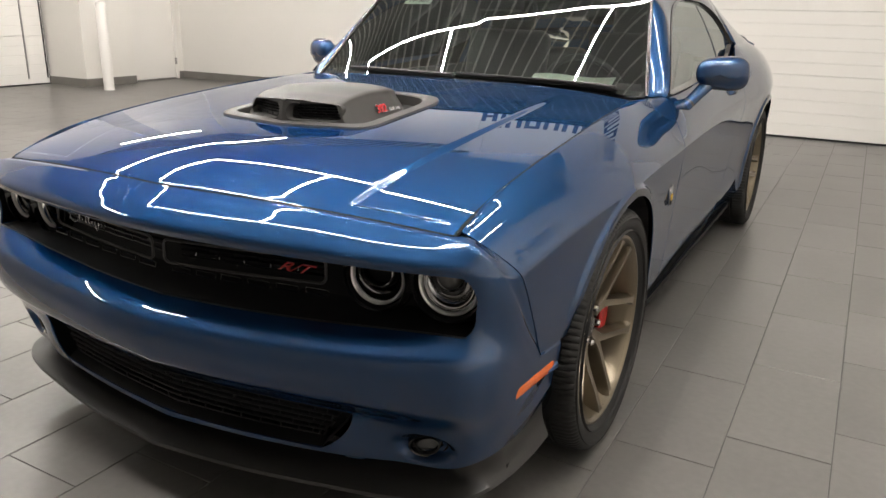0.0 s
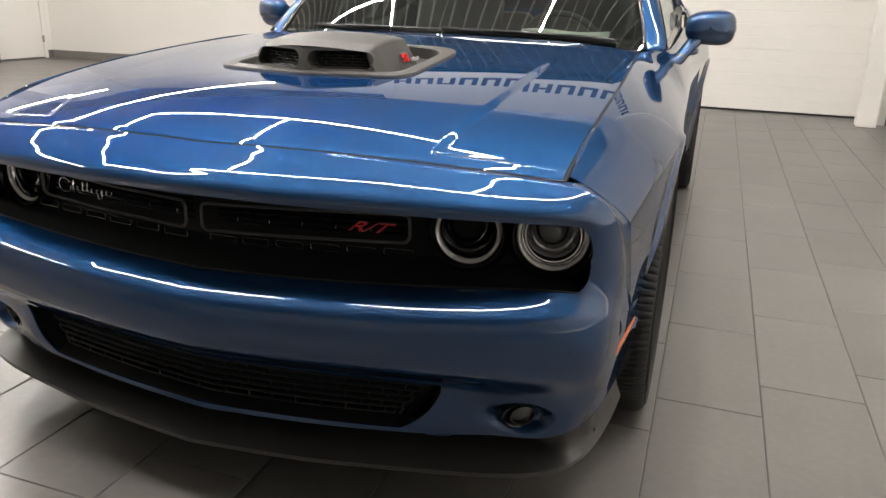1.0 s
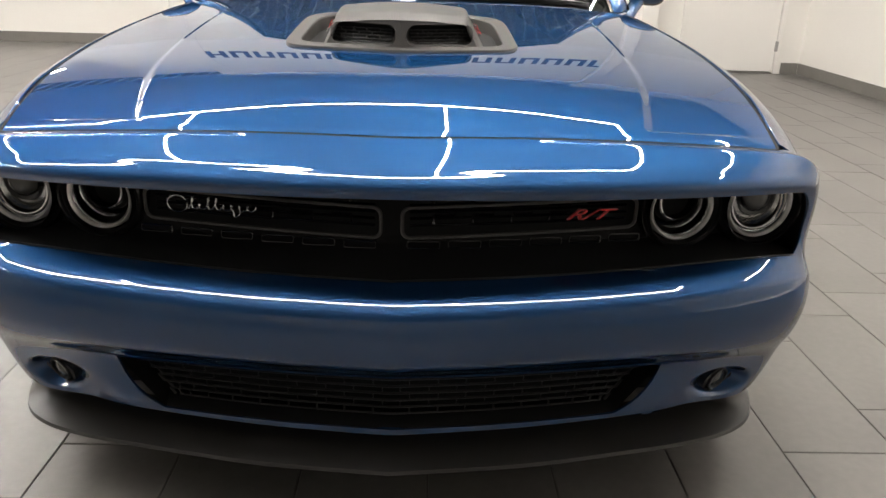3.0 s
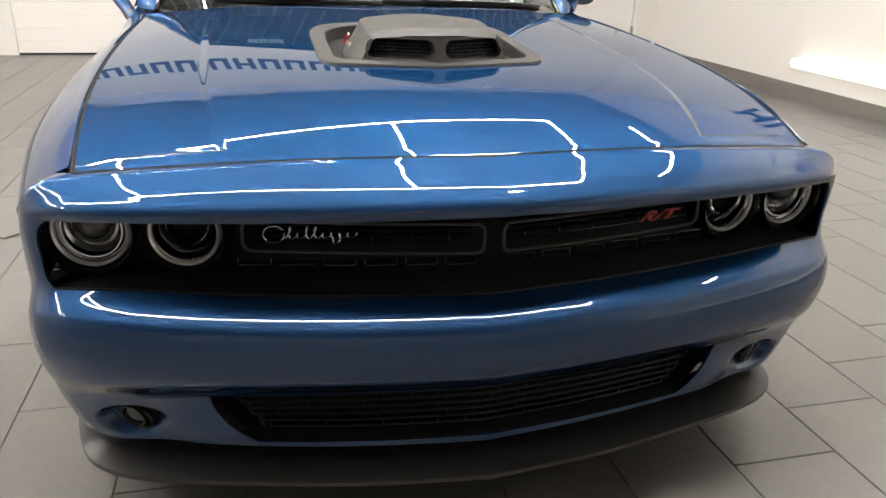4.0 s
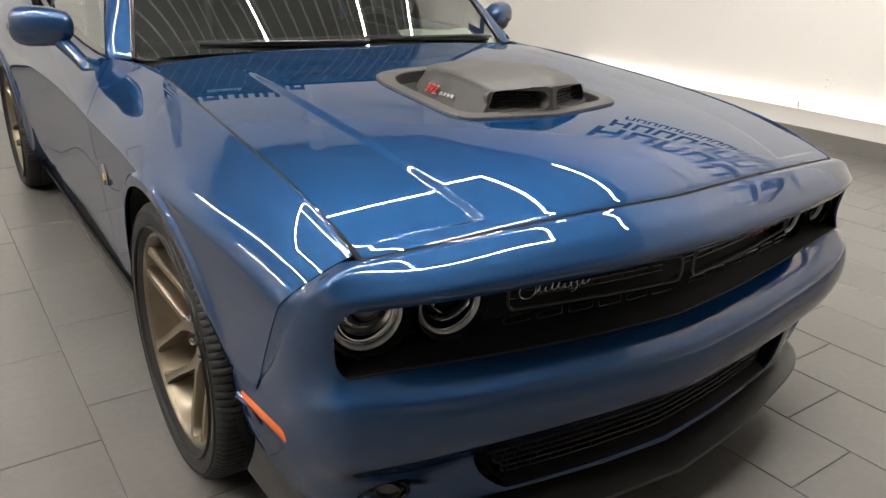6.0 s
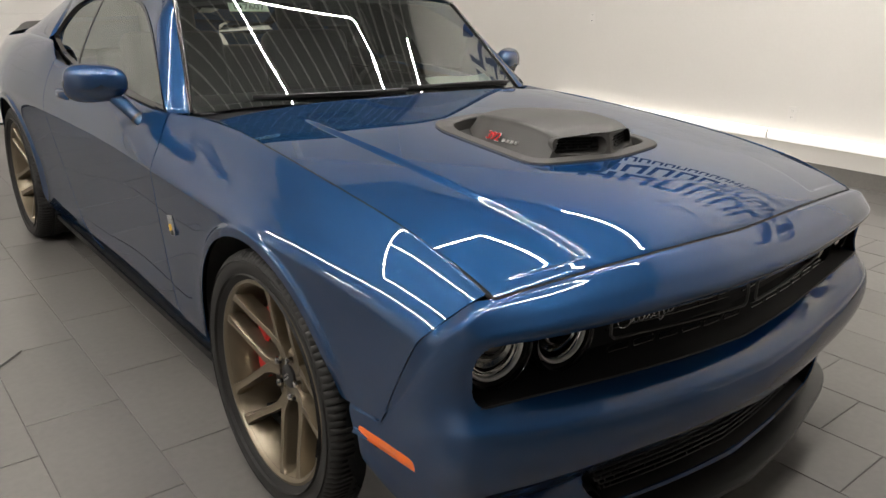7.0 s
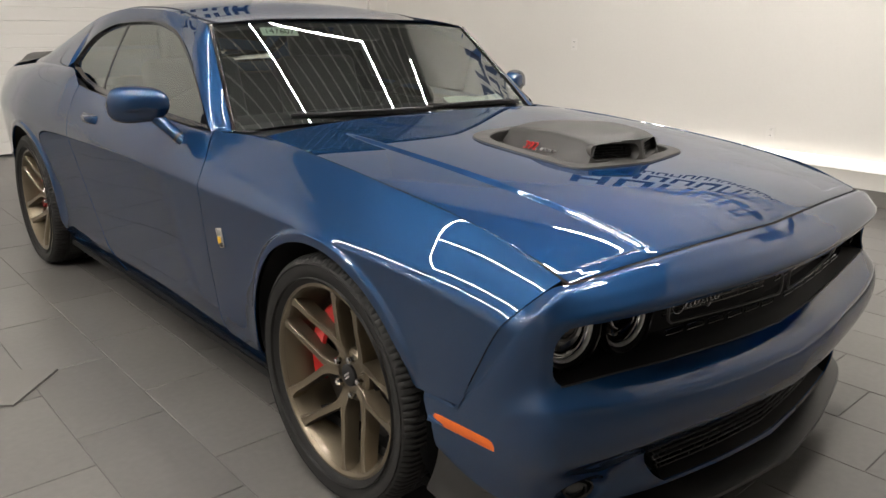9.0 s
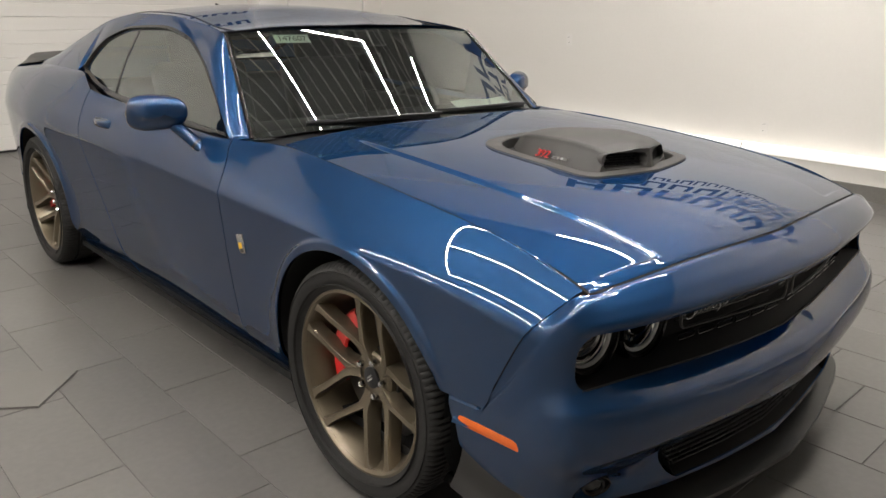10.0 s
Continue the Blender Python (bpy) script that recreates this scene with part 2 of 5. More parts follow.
# Walls: the east wall carries the low tube light, the north side holds the roller door.
wall("wall_east", X_RIGHT, X_RIGHT + 0.2, Y_FRONT, 6.6)
wall("wall_north_east", 4.1, X_RIGHT + 0.2, 6.6, 6.8)
wall("wall_north_door_side", 2.62, 2.93, 6.6, 6.8)
wall("wall_over_door", 2.93, 4.1, 6.6, 6.8, 2.15)
wall("wall_return", 2.62, 2.82, 6.8, 7.2)
wall("wall_over_garage", -2.9, 2.62, GARAGE_Y, GARAGE_Y + 0.2, 2.62)
wall("wall_return_west", -3.1, -2.9, GARAGE_Y - 0.02, Y_BACK)
wall("wall_north_west", -9.3, -3.1, Y_BACK, Y_BACK + 0.2)
wall("wall_west_upper", -9.5, -9.3, 7.66, Y_BACK + 0.2)
wall("wall_over_west_door", -9.5, -9.3, 6.6, 7.66, 2.15)
wall("wall_west_block", -10.0, -9.1, 5.68, 6.6)
wall("wall_west_over_garage", X_LEFT - 0.2, X_LEFT, 1.0, 5.68, 2.9)
wall("wall_west", X_LEFT - 0.2, X_LEFT, Y_FRONT, 1.0)
# The south wall is unseen, set far back to keep the nose's reflections dim.
wall("wall_south", X_LEFT - 0.2, X_RIGHT + 0.2, Y_FRONT - 0.2, Y_FRONT)
for bx in ((X_RIGHT - 0.012, X_RIGHT, Y_FRONT, 6.588), (4.14, X_RIGHT - 0.012, 6.588, 6.6), (2.70, 2.88, 6.588, 6.6), (-9.3, -3.1, Y_BACK - 0.012, Y_BACK),
           (-9.1, -9.088, 5.668, 6.6), (-9.98, -9.1, 5.668, 5.68), (-9.3, -9.288, 7.70, Y_BACK - 0.012)):
    base_tile(*bx)

bm = bmesh.new()
verts = []
pan = 0.26
x = X_LEFT - 0.2
while x < X_RIGHT + 0.2:
    for dx, dz in ((0.0, 0.0), (pan - 0.036, 0.0), (pan - 0.029, -0.034), (pan - 0.010, -0.034)):
        verts.append((bm.verts.new((x + dx, Y_FRONT - 0.2, HEIGHT + dz)), bm.verts.new((x + dx, Y_BACK + 0.2, HEIGHT + dz))))
    x += pan
for k, (a, b) in enumerate(zip(verts, verts[1:])):
    bm.faces.new((a[0], a[1], b[1], b[0])).material_index = 1 if k % 4 else 0
box(bm, X_LEFT - 0.2, X_RIGHT + 0.2, Y_FRONT - 0.2, Y_BACK + 0.2, HEIGHT + 0.05, HEIGHT + 0.15)
top = tagged(part("ceiling", bm, CEILING, flat=True), "grey ribbed metal ceiling with tube lights", "ceiling", kind="structure")
top.data.materials.append(RIB)


def roller_door(name, origin, along, width, height, face, label):
    """A sectional door of ribbed white panels; along is its run, face the way it looks."""
    root = tagged(new(name), label, "garage door", kind="structure")
    n = 4
    step = height / n
    for k in range(n):
        bm = bmesh.new()
        rows = [(0.0, 0.0), (0.003, 0.012)]
        ribs = 5
        for r in range(ribs):
            z0, z1 = r / ribs, (r + 1) / ribs
            rows += [(lerp(0.003, 0.997, z0 + 0.02 / ribs), 0.012), (lerp(0.003, 0.997, z1 - 0.07 / ribs), 0.012), (lerp(0.003, 0.997, z1 - 0.035 / ribs), 0.008)]
        rows += [(0.997, 0.012), (1.0, 0.0)]

        def f(u, v):
            z, d = rows[int(v)]
            return Vector(origin) + Vector(along) * (u * width) + Vector((0, 0, 0.02 + k * step + z * step)) + Vector(face) * d
        grid(bm, f, [0, 1], list(range(len(rows))))
        bmesh.ops.recalc_face_normals(bm, faces=bm.faces[:])
        part("panel", bm, DOOR_PANEL, root, flat=True)
    bm = bmesh.new()
    o, a, fc = Vector(origin), Vector(along), Vector(face)
    p, q = o - fc * 0.01, o + a * width + fc * 0.012
    box(bm, min(p.x, q.x), max(p.x, q.x), min(p.y, q.y), max(p.y, q.y), 0.0, 0.022)
    part("bottom_seal", bm, BLACK, root, "black rubber bottom seal", flat=True)
    bm = bmesh.new()
    p, q = o - fc * 0.06, o + a * width - fc * 0.02
    box(bm, min(p.x, q.x), max(p.x, q.x), min(p.y, q.y), max(p.y, q.y), 0.0, height)
    part("backing", bm, DOOR_PANEL, root, flat=True)
    return root


roller_door("garage_door_1", (-2.9, GARAGE_Y + 0.02, 0), (1, 0, 0), 5.52, 2.62, (0, -1, 0), "closed white sectional garage door with ribbed panels")
roller_door("garage_door_2", (X_LEFT, 1.0, 0), (0, 1, 0), 4.66, 2.9, (1, 0, 0), "closed white sectional garage door with ribbed panels")
for i in range(2):
    bm = bmesh.new()
    y = 5.30 if i == 0 else 5.62
    box(bm, X_LEFT + 0.014, X_LEFT + 0.03, y, y + 0.018, 0.1, 2.9)
    tagged(part("door_track", bm, METAL if i == 0 else BLACK, flat=True), "thin dark vertical track on the garage door", "track", kind="structure")


def swing_door(name, x0, x1, y, face, label, axis="x"):
    """A white flush door in its frame."""
    root = tagged(new(name), label, "door", kind="structure")

    def b(a0, a1, d0, d1, z0, z1, nm, mat, bev=0.003):
        bm = bmesh.new()
        lo, hi = min(d0, d1), max(d0, d1)
        if axis == "x":
            box(bm, a0, a1, y + lo, y + hi, z0, z1, bev)
        else:
            box(bm, y + lo, y + hi, a0, a1, z0, z1, bev)
        return part(nm, bm, mat, root, flat=True)
    s = face
    b(x0, x0 + 0.05, -0.10 * s, 0.02 * s, 0, 2.15, "jamb", TRIM_WHITE)
    b(x1 - 0.05, x1, -0.10 * s, 0.02 * s, 0, 2.15, "jamb", TRIM_WHITE)
    b(x0 + 0.05, x1 - 0.05, -0.10 * s, 0.02 * s, 2.09, 2.15, "head", TRIM_WHITE)
    b(x0 + 0.054, x1 - 0.054, -0.05 * s, -0.005 * s, 0.022, 2.086, "leaf", TRIM_WHITE)
    b(x0 + 0.05, x1 - 0.05, -0.10 * s, 0.006 * s, 0.0, 0.012, "threshold", METAL)
    # Near-black sheet behind the whole leaf, so the gaps round it are dark.
    b(x0 + 0.05, x1 - 0.05, -0.09 * s, -0.07 * s, 0.0, 2.09, "stop", VOID)
    for z in (0.25, 1.75):
        b(x1 - 0.062, x1 - 0.038, -0.01 * s, 0.028 * s, z, z + 0.11, "hinge", METAL, 0.002)
    return root


swing_door("door_1", 2.93, 4.10, 6.6, -1, "closed white flush door with grey hinges")
swing_door("door_2", 6.6, 7.68, -9.3, 1, "closed white flush door with grey hinges", axis="y")


def bollard(x, y):
    bm = bmesh.new()
    lathe(bm, [(0.0, 1.27), (0.06, 1.265), (0.075, 1.24), (0.075, 0.012), (0.085, 0.0), (0.0, 0.0)], 32, "z", (x, y, 0))
    clean(bm)
    return tagged(part("bollard", bm, TRIM_WHITE), "white painted round steel bollard on the tiles", "bollard")


def post(x, y, w):
    bm = bmesh.new()
    box(bm, x - w, x + w, y - w, y + w, 0.0, HEIGHT, 0.01, 2)
    return tagged(part("corner_post", bm, TRIM_WHITE, flat=True), "square white post beside the garage door", "post", kind="structure")


bollard(-8.55, 5.64)
post(2.50, 6.45, 0.09)


def outlet(x, y, z):
    root = thing("wall_outlet", "white double socket plate on the white wall", "wall outlet", at=pose(x, y, z))
    bm = bmesh.new()
    box(bm, -0.006, 0.0, -0.036, 0.036, -0.058, 0.058, 0.002)
    part("plate", bm, TRIM_WHITE, root, flat=True)
    for dz in (-0.026, 0.026):
        bm = bmesh.new()
        box(bm, -0.009, -0.006, -0.016, 0.016, dz - 0.013, dz + 0.013, 0.002)
        part("socket", bm, TRIM_WHITE, root, flat=True)
        for dy in (-0.006, 0.006):
            bm = bmesh.new()
            box(bm, -0.0098, -0.009, dy - 0.0012, dy + 0.0012, dz - 0.005, dz + 0.005)
            part("slot", bm, VOID, root, flat=True)
    return root


outlet(X_RIGHT, 1.29, 0.485)
outlet(X_RIGHT, 3.45, 1.15)


# ---- tube lights ----
def tube(a, b, r=0.010, group="ceiling tube lights", label="white LED tube light under the ceiling", mount=(0, 0, 1.4), mat=TUBE, cap=0.005):
    a, b = Vector(a), Vector(b)
    d = (b - a).normalized()
    root = thing("tube_light", label, "tube light", group)
    bm = bmesh.new()
    sweep(bm, [a + d * cap, b - d * cap], r, 12)
    part("tube", bm, mat, root, "glowing white tube")
    if mat is not LOW_TUBE:
        # Unseen strip added over the tube to hold its light off the ceiling.
        bm = bmesh.new()
        side = d.cross(Vector((0, 0, 1))).normalized()
        prof = [(-1.35, 0.9), (-1.25, 1.2), (1.25, 1.2), (1.35, 0.9)]
        rings = [[bm.verts.new(p + side * (w * r) + Vector((0, 0, h * r))) for w, h in prof] for p in (a, b)]
        for k in range(3):
            bm.faces.new((rings[0][k], rings[0][k + 1], rings[1][k + 1], rings[1][k]))
        solid(bm, 0.002)
        part("housing", bm, TRIM_WHITE, root, "white strip added to keep light off the ceiling", flat=True)
    for t in (0.2, 0.8):
        p = a.lerp(b, t) + Vector(mount).normalized() * (r * 1.3)
        bm = bmesh.new()
        sweep(bm, [p, a.lerp(b, t) + Vector(mount)], 0.003, 6)
        part("hanger", bm, METAL, root, "thin metal hanger")
    for p, q in ((a, a + d * cap), (b - d * cap, b)):
        bm = bmesh.new()
        sweep(bm, [p, q], r, 12)
        part("end_cap", bm, TRIM_WHITE, root, "white end cap")
    return root


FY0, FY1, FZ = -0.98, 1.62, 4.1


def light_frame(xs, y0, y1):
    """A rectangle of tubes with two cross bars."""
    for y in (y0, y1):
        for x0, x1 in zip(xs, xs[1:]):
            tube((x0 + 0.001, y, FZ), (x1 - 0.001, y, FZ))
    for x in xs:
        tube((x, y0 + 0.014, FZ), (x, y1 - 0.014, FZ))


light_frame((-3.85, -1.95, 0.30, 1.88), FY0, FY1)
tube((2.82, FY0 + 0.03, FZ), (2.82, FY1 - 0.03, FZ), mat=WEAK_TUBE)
# Unseen tube added to brighten the west and north walls.
tube((-7.60, 3.2, FZ), (-7.60, 5.58, FZ))
# The row's north end is one tube longer, added to light the far walls.
for k in range(4):
    tube((-5.10, -2.4 + k * 2.4, FZ), (-5.10, -0.02 + k * 2.4, FZ))
for k in range(4):
    tube((X_RIGHT - 0.07, 3.86 - k * 2.44, 0.315), (X_RIGHT - 0.07, 3.86 - k * 2.44 - 2.434, 0.315), 0.044, "low wall tube lights", "white LED tube light low along the wall", (0.07, 0, 0), LOW_TUBE)


# ---- signs: lettering of a trade name as plain bars ----
def sign(name, at, words, label):
    """Rows of plain letter-sized shapes on a wall; words: (start, length, height, letters, row base)."""
    root = thing(name, label, "wall sign", at=at)
    rnd = random.Random(7)
    for start, length, tall, count, base in words:
        pitch = length / count
        for k in range(count):
            x, w, b = start + k * pitch, pitch * 0.80, min(pitch * 0.23, tall * 0.27)
            bm = bmesh.new()
            box(bm, x, x + b, -0.012, 0.0, base, base + tall)
            box(bm, x + w - b, x + w, -0.0115, 0.0, base, base + tall)
            z = base + tall * rnd.choice((0.0, 0.0, 0.4, 0.78))
            box(bm, x + b, x + w - b, -0.011, 0.0, z, z + tall * 0.22)
            part("bar", bm, SIGN_BLUE, root, flat=True)
    return root


sign("north_sign", pose(-2.9, GARAGE_Y - 0.002, 3.45), [(0.0, 5.6, 0.38, 17, 0.0)], "row of dark blue bars on the wall over the garage door")
sign("east_sign", pose(X_RIGHT - 0.002, 3.1, 2.55, 0, 0, -90), [(0.0, 4.1, 0.46, 6, 0.56), (0.15, 4.2, 0.28, 10, 0.20), (0.3, 3.5, 0.12, 18, 0.0)], "rows of dark blue bars on the white wall")


# ---- the car: nose towards -y, front axle near y = 0 ----
CAR = thing("car", "metallic blue two-door muscle car with graphite scoop and bronze wheels", "car", at=pose(0, 0, 0))
AXLE_F, AXLE_R, HUB_Z, ARCH = 0.0, 2.951, 0.362, 0.405
ARCH_AT = {AXLE_F: (0.035, 0.352), AXLE_R: (2.945, 0.375)}


def cp(name, bm, mat, parent=None, label="", flat=False):
    return part(name, bm, mat, CAR if parent is None else parent, label, flat)


hood_x = flow(0.2, (-0.76, 0.762), (-0.45, 0.779), (-0.13, 0.784), (0.17, 0.777), (0.61, 0.762))
hood_edge_z = fair(5, (-0.76, 0.762), (-0.68, 0.797), (-0.60, 0.8265), (-0.45, 0.865), (-0.30, 0.889), (-0.13, 0.910), (0.17, 0.938), (0.40, 0.953), (0.61, 0.964))
hood_mid_z = fair(6, (-0.76, 0.818), (-0.70, 0.8500), (-0.61, 0.8855), (-0.53, 0.9055), (-0.45, 0.9170), (-0.36, 0.9260), (-0.22, 0.9385), (-0.1, 0.949), (0.05, 0.9610), (0.2, 0.9720), (0.35, 0.9815), (0.5, 0.9895), (0.7, 0.998))
rib_x = flow(0.12, (-0.72, 0.484), (-0.60, 0.508), (-0.43, 0.532), (-0.1, 0.546), (0.2, 0.55), (0.66, 0.53))


def hood_front_y(x):
    return -0.754 + 0.072 * (abs(x) / 0.766) ** 1.5


def hood_rear_y(x):
    return 0.625 - 0.015 * (abs(x) / 0.766) ** 3


def hood_z(x, y):
    x = abs(x)
    t = min(1.0, max(0.0, (y + 0.70) / 0.95))
    power = lerp(1.55, 3.0, smooth(0, 1, t))
    r = math.sqrt((x / hood_x(y)) ** 2 + 0.012) - math.sqrt(0.012)
    full = math.sqrt(1.012) - math.sqrt(0.012)
    z = hood_mid_z(y) - (hood_mid_z(y) - hood_edge_z(y)) * (r / full) ** power
    ramp = min(1.0, max(0.0, (x - rib_x(y)) / 0.020))
    lip = min(1.0, max(0.0, (y - hood_front_y(x) - 0.026) / 0.011))
    pocket = lerp(ramp, smooth(0, 1, ramp), 0.4) * lerp(lip, smooth(0, 1, lip), 0.4) * min(1.0, max(0.0, (hood_x(y) - x) / (hood_x(y) - rib_x(y)))) * (1 - smooth(0.25, 0.6, y))
    return z - 0.0065 * pocket


def hood_point(u, v):
    yy = lerp(-0.72, 0.61, v)
    rib, edge = rib_x(yy), hood_x(yy) - 0.0015
    if abs(u) < 0.66:
        x = u / 0.66 * (rib - 0.004)
    elif abs(u) < 0.70:
        x = math.copysign(rib - 0.004 + (abs(u) - 0.66) / 0.04 * 0.028, u)
    else:
        x = math.copysign(lerp(rib + 0.024, edge, (abs(u) - 0.70) / 0.30), u)
    y = lerp(hood_front_y(x), hood_rear_y(x), v)
    edge = 0.0015 * (1 - smooth(0.0, 0.006, v))
    return Vector((x, y, hood_z(x, y) - edge))


SCOOP_OUT = [(0, -0.362), (0.10, -0.348), (0.20, -0.328), (0.250, -0.312), (0.274, -0.285), (0.284, -0.235), (0.284, -0.10), (0.282, 0.05), (0.268, 0.125), (0.225, 0.180), (0.12, 0.212), (0, 0.22)]
SCOOP_IN = [(0, -0.318), (0.10, -0.306), (0.18, -0.292), (0.222, -0.278), (0.240, -0.258), (0.246, -0.215), (0.246, -0.09), (0.242, 0.03), (0.222, 0.095), (0.185, 0.14), (0.10, 0.17), (0, 0.178)]
kx = [curve(*[(k, p[0]) for k, p in enumerate(L)]) for L in (SCOOP_OUT, SCOOP_IN)]
ky = [curve(*[(k, p[1]) for k, p in enumerate(L)]) for L in (SCOOP_OUT, SCOOP_IN)]


def in_scoop(x, y):
    """Within the opening that the scoop covers."""
    for k in range(110):
        k0, k1 = k / 10, (k + 1) / 10
        ya, yb = ky[1](k0) , ky[1](k1)
        if min(ya, yb) <= y < max(ya, yb):
            return abs(x) < kx[1](k0) + 0.014
    return False


bm = bmesh.new()
us = sorted(set([round(k, 5) for k in steps(0, 0.66, 44) + steps(0.66, 0.70, 9) + steps(0.70, 1, 30)] + [0.992, 0.996, 1.0]))
vs = sorted(set([round(k, 5) for k in steps(0, 1, 100)] + [0.004, 0.008, 0.0155, 0.0175, 0.0195, 0.0215, 0.0235, 0.0255, 0.0275, 0.034]))
grid(bm, hood_point, us, vs, lambda u, v: not in_scoop(hood_point(u, v).x, hood_point(u, v).y))
mirrored(bm)
clean(bm)
cp("bonnet", bm, PAINT)

# Near-black sheet added under the bonnet, for the shade in its edge gap.
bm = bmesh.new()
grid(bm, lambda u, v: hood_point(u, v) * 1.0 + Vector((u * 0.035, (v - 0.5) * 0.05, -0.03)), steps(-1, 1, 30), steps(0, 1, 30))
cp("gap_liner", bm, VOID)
# Near-black strip laid flush in the gap, drawn as the gap's shade.
bm = bmesh.new()
seal = [(hood_x(lerp(-0.72, 0.61, v)) + 0.003, lerp(hood_front_y(0.77), hood_rear_y(0.77), v)) for v in steps(1, 0, 60)]
seal += [(x, hood_front_y(x) - 0.0042) for x in steps(0.772, 0, 30)[1:]]
path = [Vector((x, y, hood_z(min(x, hood_x(y)), y) - 0.0048)) for x, y in seal]
path += [Vector((-p.x, p.y, p.z)) for p in path[-2::-1]]
sweep(bm, path, 0.0052, 8)
cp("bonnet_seal", bm, VOID)

# --- sides: a width line with a crease, elliptic above it ---
side_w = flow(0.2, (-0.72, 0.876), (-0.6, 0.895), (-0.5, 0.910), (-0.3, 0.936), (-0.1, 0.948), (0.1, 0.949), (0.64, 0.938), (1.5, 0.925), (2.2, 0.935), (2.95, 0.965), (3.4, 0.935), (3.7, 0.89), (4.02, 0.81))
side_zc = flow(0.2, (-0.72, 0.665), (-0.6, 0.705), (-0.5, 0.730), (-0.3, 0.762), (-0.1, 0.778), (0.1, 0.785), (0.6, 0.787), (1.4, 0.80), (2.2, 0.805), (2.95, 0.83), (4.02, 0.84))
side_top_x = flow(0.12, (-0.72, 0.769), (-0.45, 0.785), (-0.13, 0.790), (0.17, 0.783), (0.61, 0.768), (0.76, 0.80), (0.90, 0.838), (1.4, 0.846), (2.0, 0.838), (2.42, 0.812), (2.9, 0.79), (3.4, 0.76), (4.02, 0.71))
side_top_z = flow(0.12, (-0.72, 0.79), (-0.68, 0.799), (-0.45, 0.868), (-0.13, 0.912), (0.17, 0.939), (0.61, 0.964), (0.90, 0.960), (1.4, 0.983), (2.0, 1.018), (2.42, 1.106), (2.9, 1.108), (3.4, 1.085), (4.02, 1.04))


def flare(y, z):
    out = 0.0
    for a in (AXLE_F, AXLE_R):
        r = math.hypot(y - ARCH_AT[a][0], z - ARCH_AT[a][1])
        out += (0.009 * (1 - smooth(0.024, 0.034, r - ARCH)) + 0.006 * math.exp(-((r - ARCH) / 0.05) ** 2)) * smooth(0.2, 0.36, z) * (smooth(0.47, 0.60, z) if y < -0.15 else 1.0)
    return out


def side_x(y, z):
    w, zc = side_w(y), side_zc(y)
    if z <= zc:
        d = zc - z
        x = w - lerp(0.03, 0.075, smooth(-0.5, 0.3, y)) * d - 0.05 * (1 - smooth(0.17, 0.32, z))
    else:
        xt, zt = side_top_x(y), side_top_z(y)
        d = min(1.0, (z - zc) / max(1e-4, zt - zc))
        e = lerp(1.28, 1.5, smooth(1.6, 2.6, y))
        round_x = xt + (w - xt) * max(0.0, 1 - d ** e) ** (1 / e)
        x = round_x
    return x + flare(y, z)

SEAM = curve((0.47, -0.50), (0.502, -0.506), (0.60, -0.548), (0.70, -0.60), (0.76, -0.64), (0.80, -0.668))


def arch_edge(y):
    """The lower edge of the upper side: the arch, or the level of the arch's foot beside it."""
    for a in (AXLE_F, AXLE_R):
        ay, az = ARCH_AT[a]
        if abs(y - ay) <= ARCH:
            z = az + math.sqrt(max(0.0, ARCH ** 2 - (y - ay) ** 2))
            return max(z, 0.478) if y < AXLE_F else z
    if y < 0:
        return 0.478
    return lerp(ARCH_AT[AXLE_F][1], ARCH_AT[AXLE_R][1], min(1.0, max(0.0, (y - 0.44) / 2.1)))


def in_arch(y):
    return y < ARCH_AT[AXLE_F][0] + ARCH - 1e-4 or abs(y - ARCH_AT[AXLE_R][0]) < ARCH - 1e-4


def side_bottom(y):
    return 0.197 + 0.12 * smooth(3.3, 3.8, y)


def side_ys(y0, y1):
    ys = set(round(v, 4) for v in steps(y0, y1, max(2, int((y1 - y0) / 0.03))))
    for a in (AXLE_F, AXLE_R):
        for k in range(37):
            v = ARCH_AT[a][0] - ARCH * math.cos(math.pi * k / 36)
            if y0 < v < y1:
                ys.add(round(v, 4))
        for v in (ARCH_AT[a][0] - ARCH, ARCH_AT[a][0] + ARCH):
            if y0 < v < y1:
                ys.add(round(v, 4))
    return sorted(ys)


ROWS_V = steps(-1, 0, 6)[:-1] + steps(0, 1, 30) + [1.015] + steps(1, 2, 30)[1:] + [1.985, 1.995]
ROWS_V = sorted(set(round(v, 4) for v in ROWS_V))


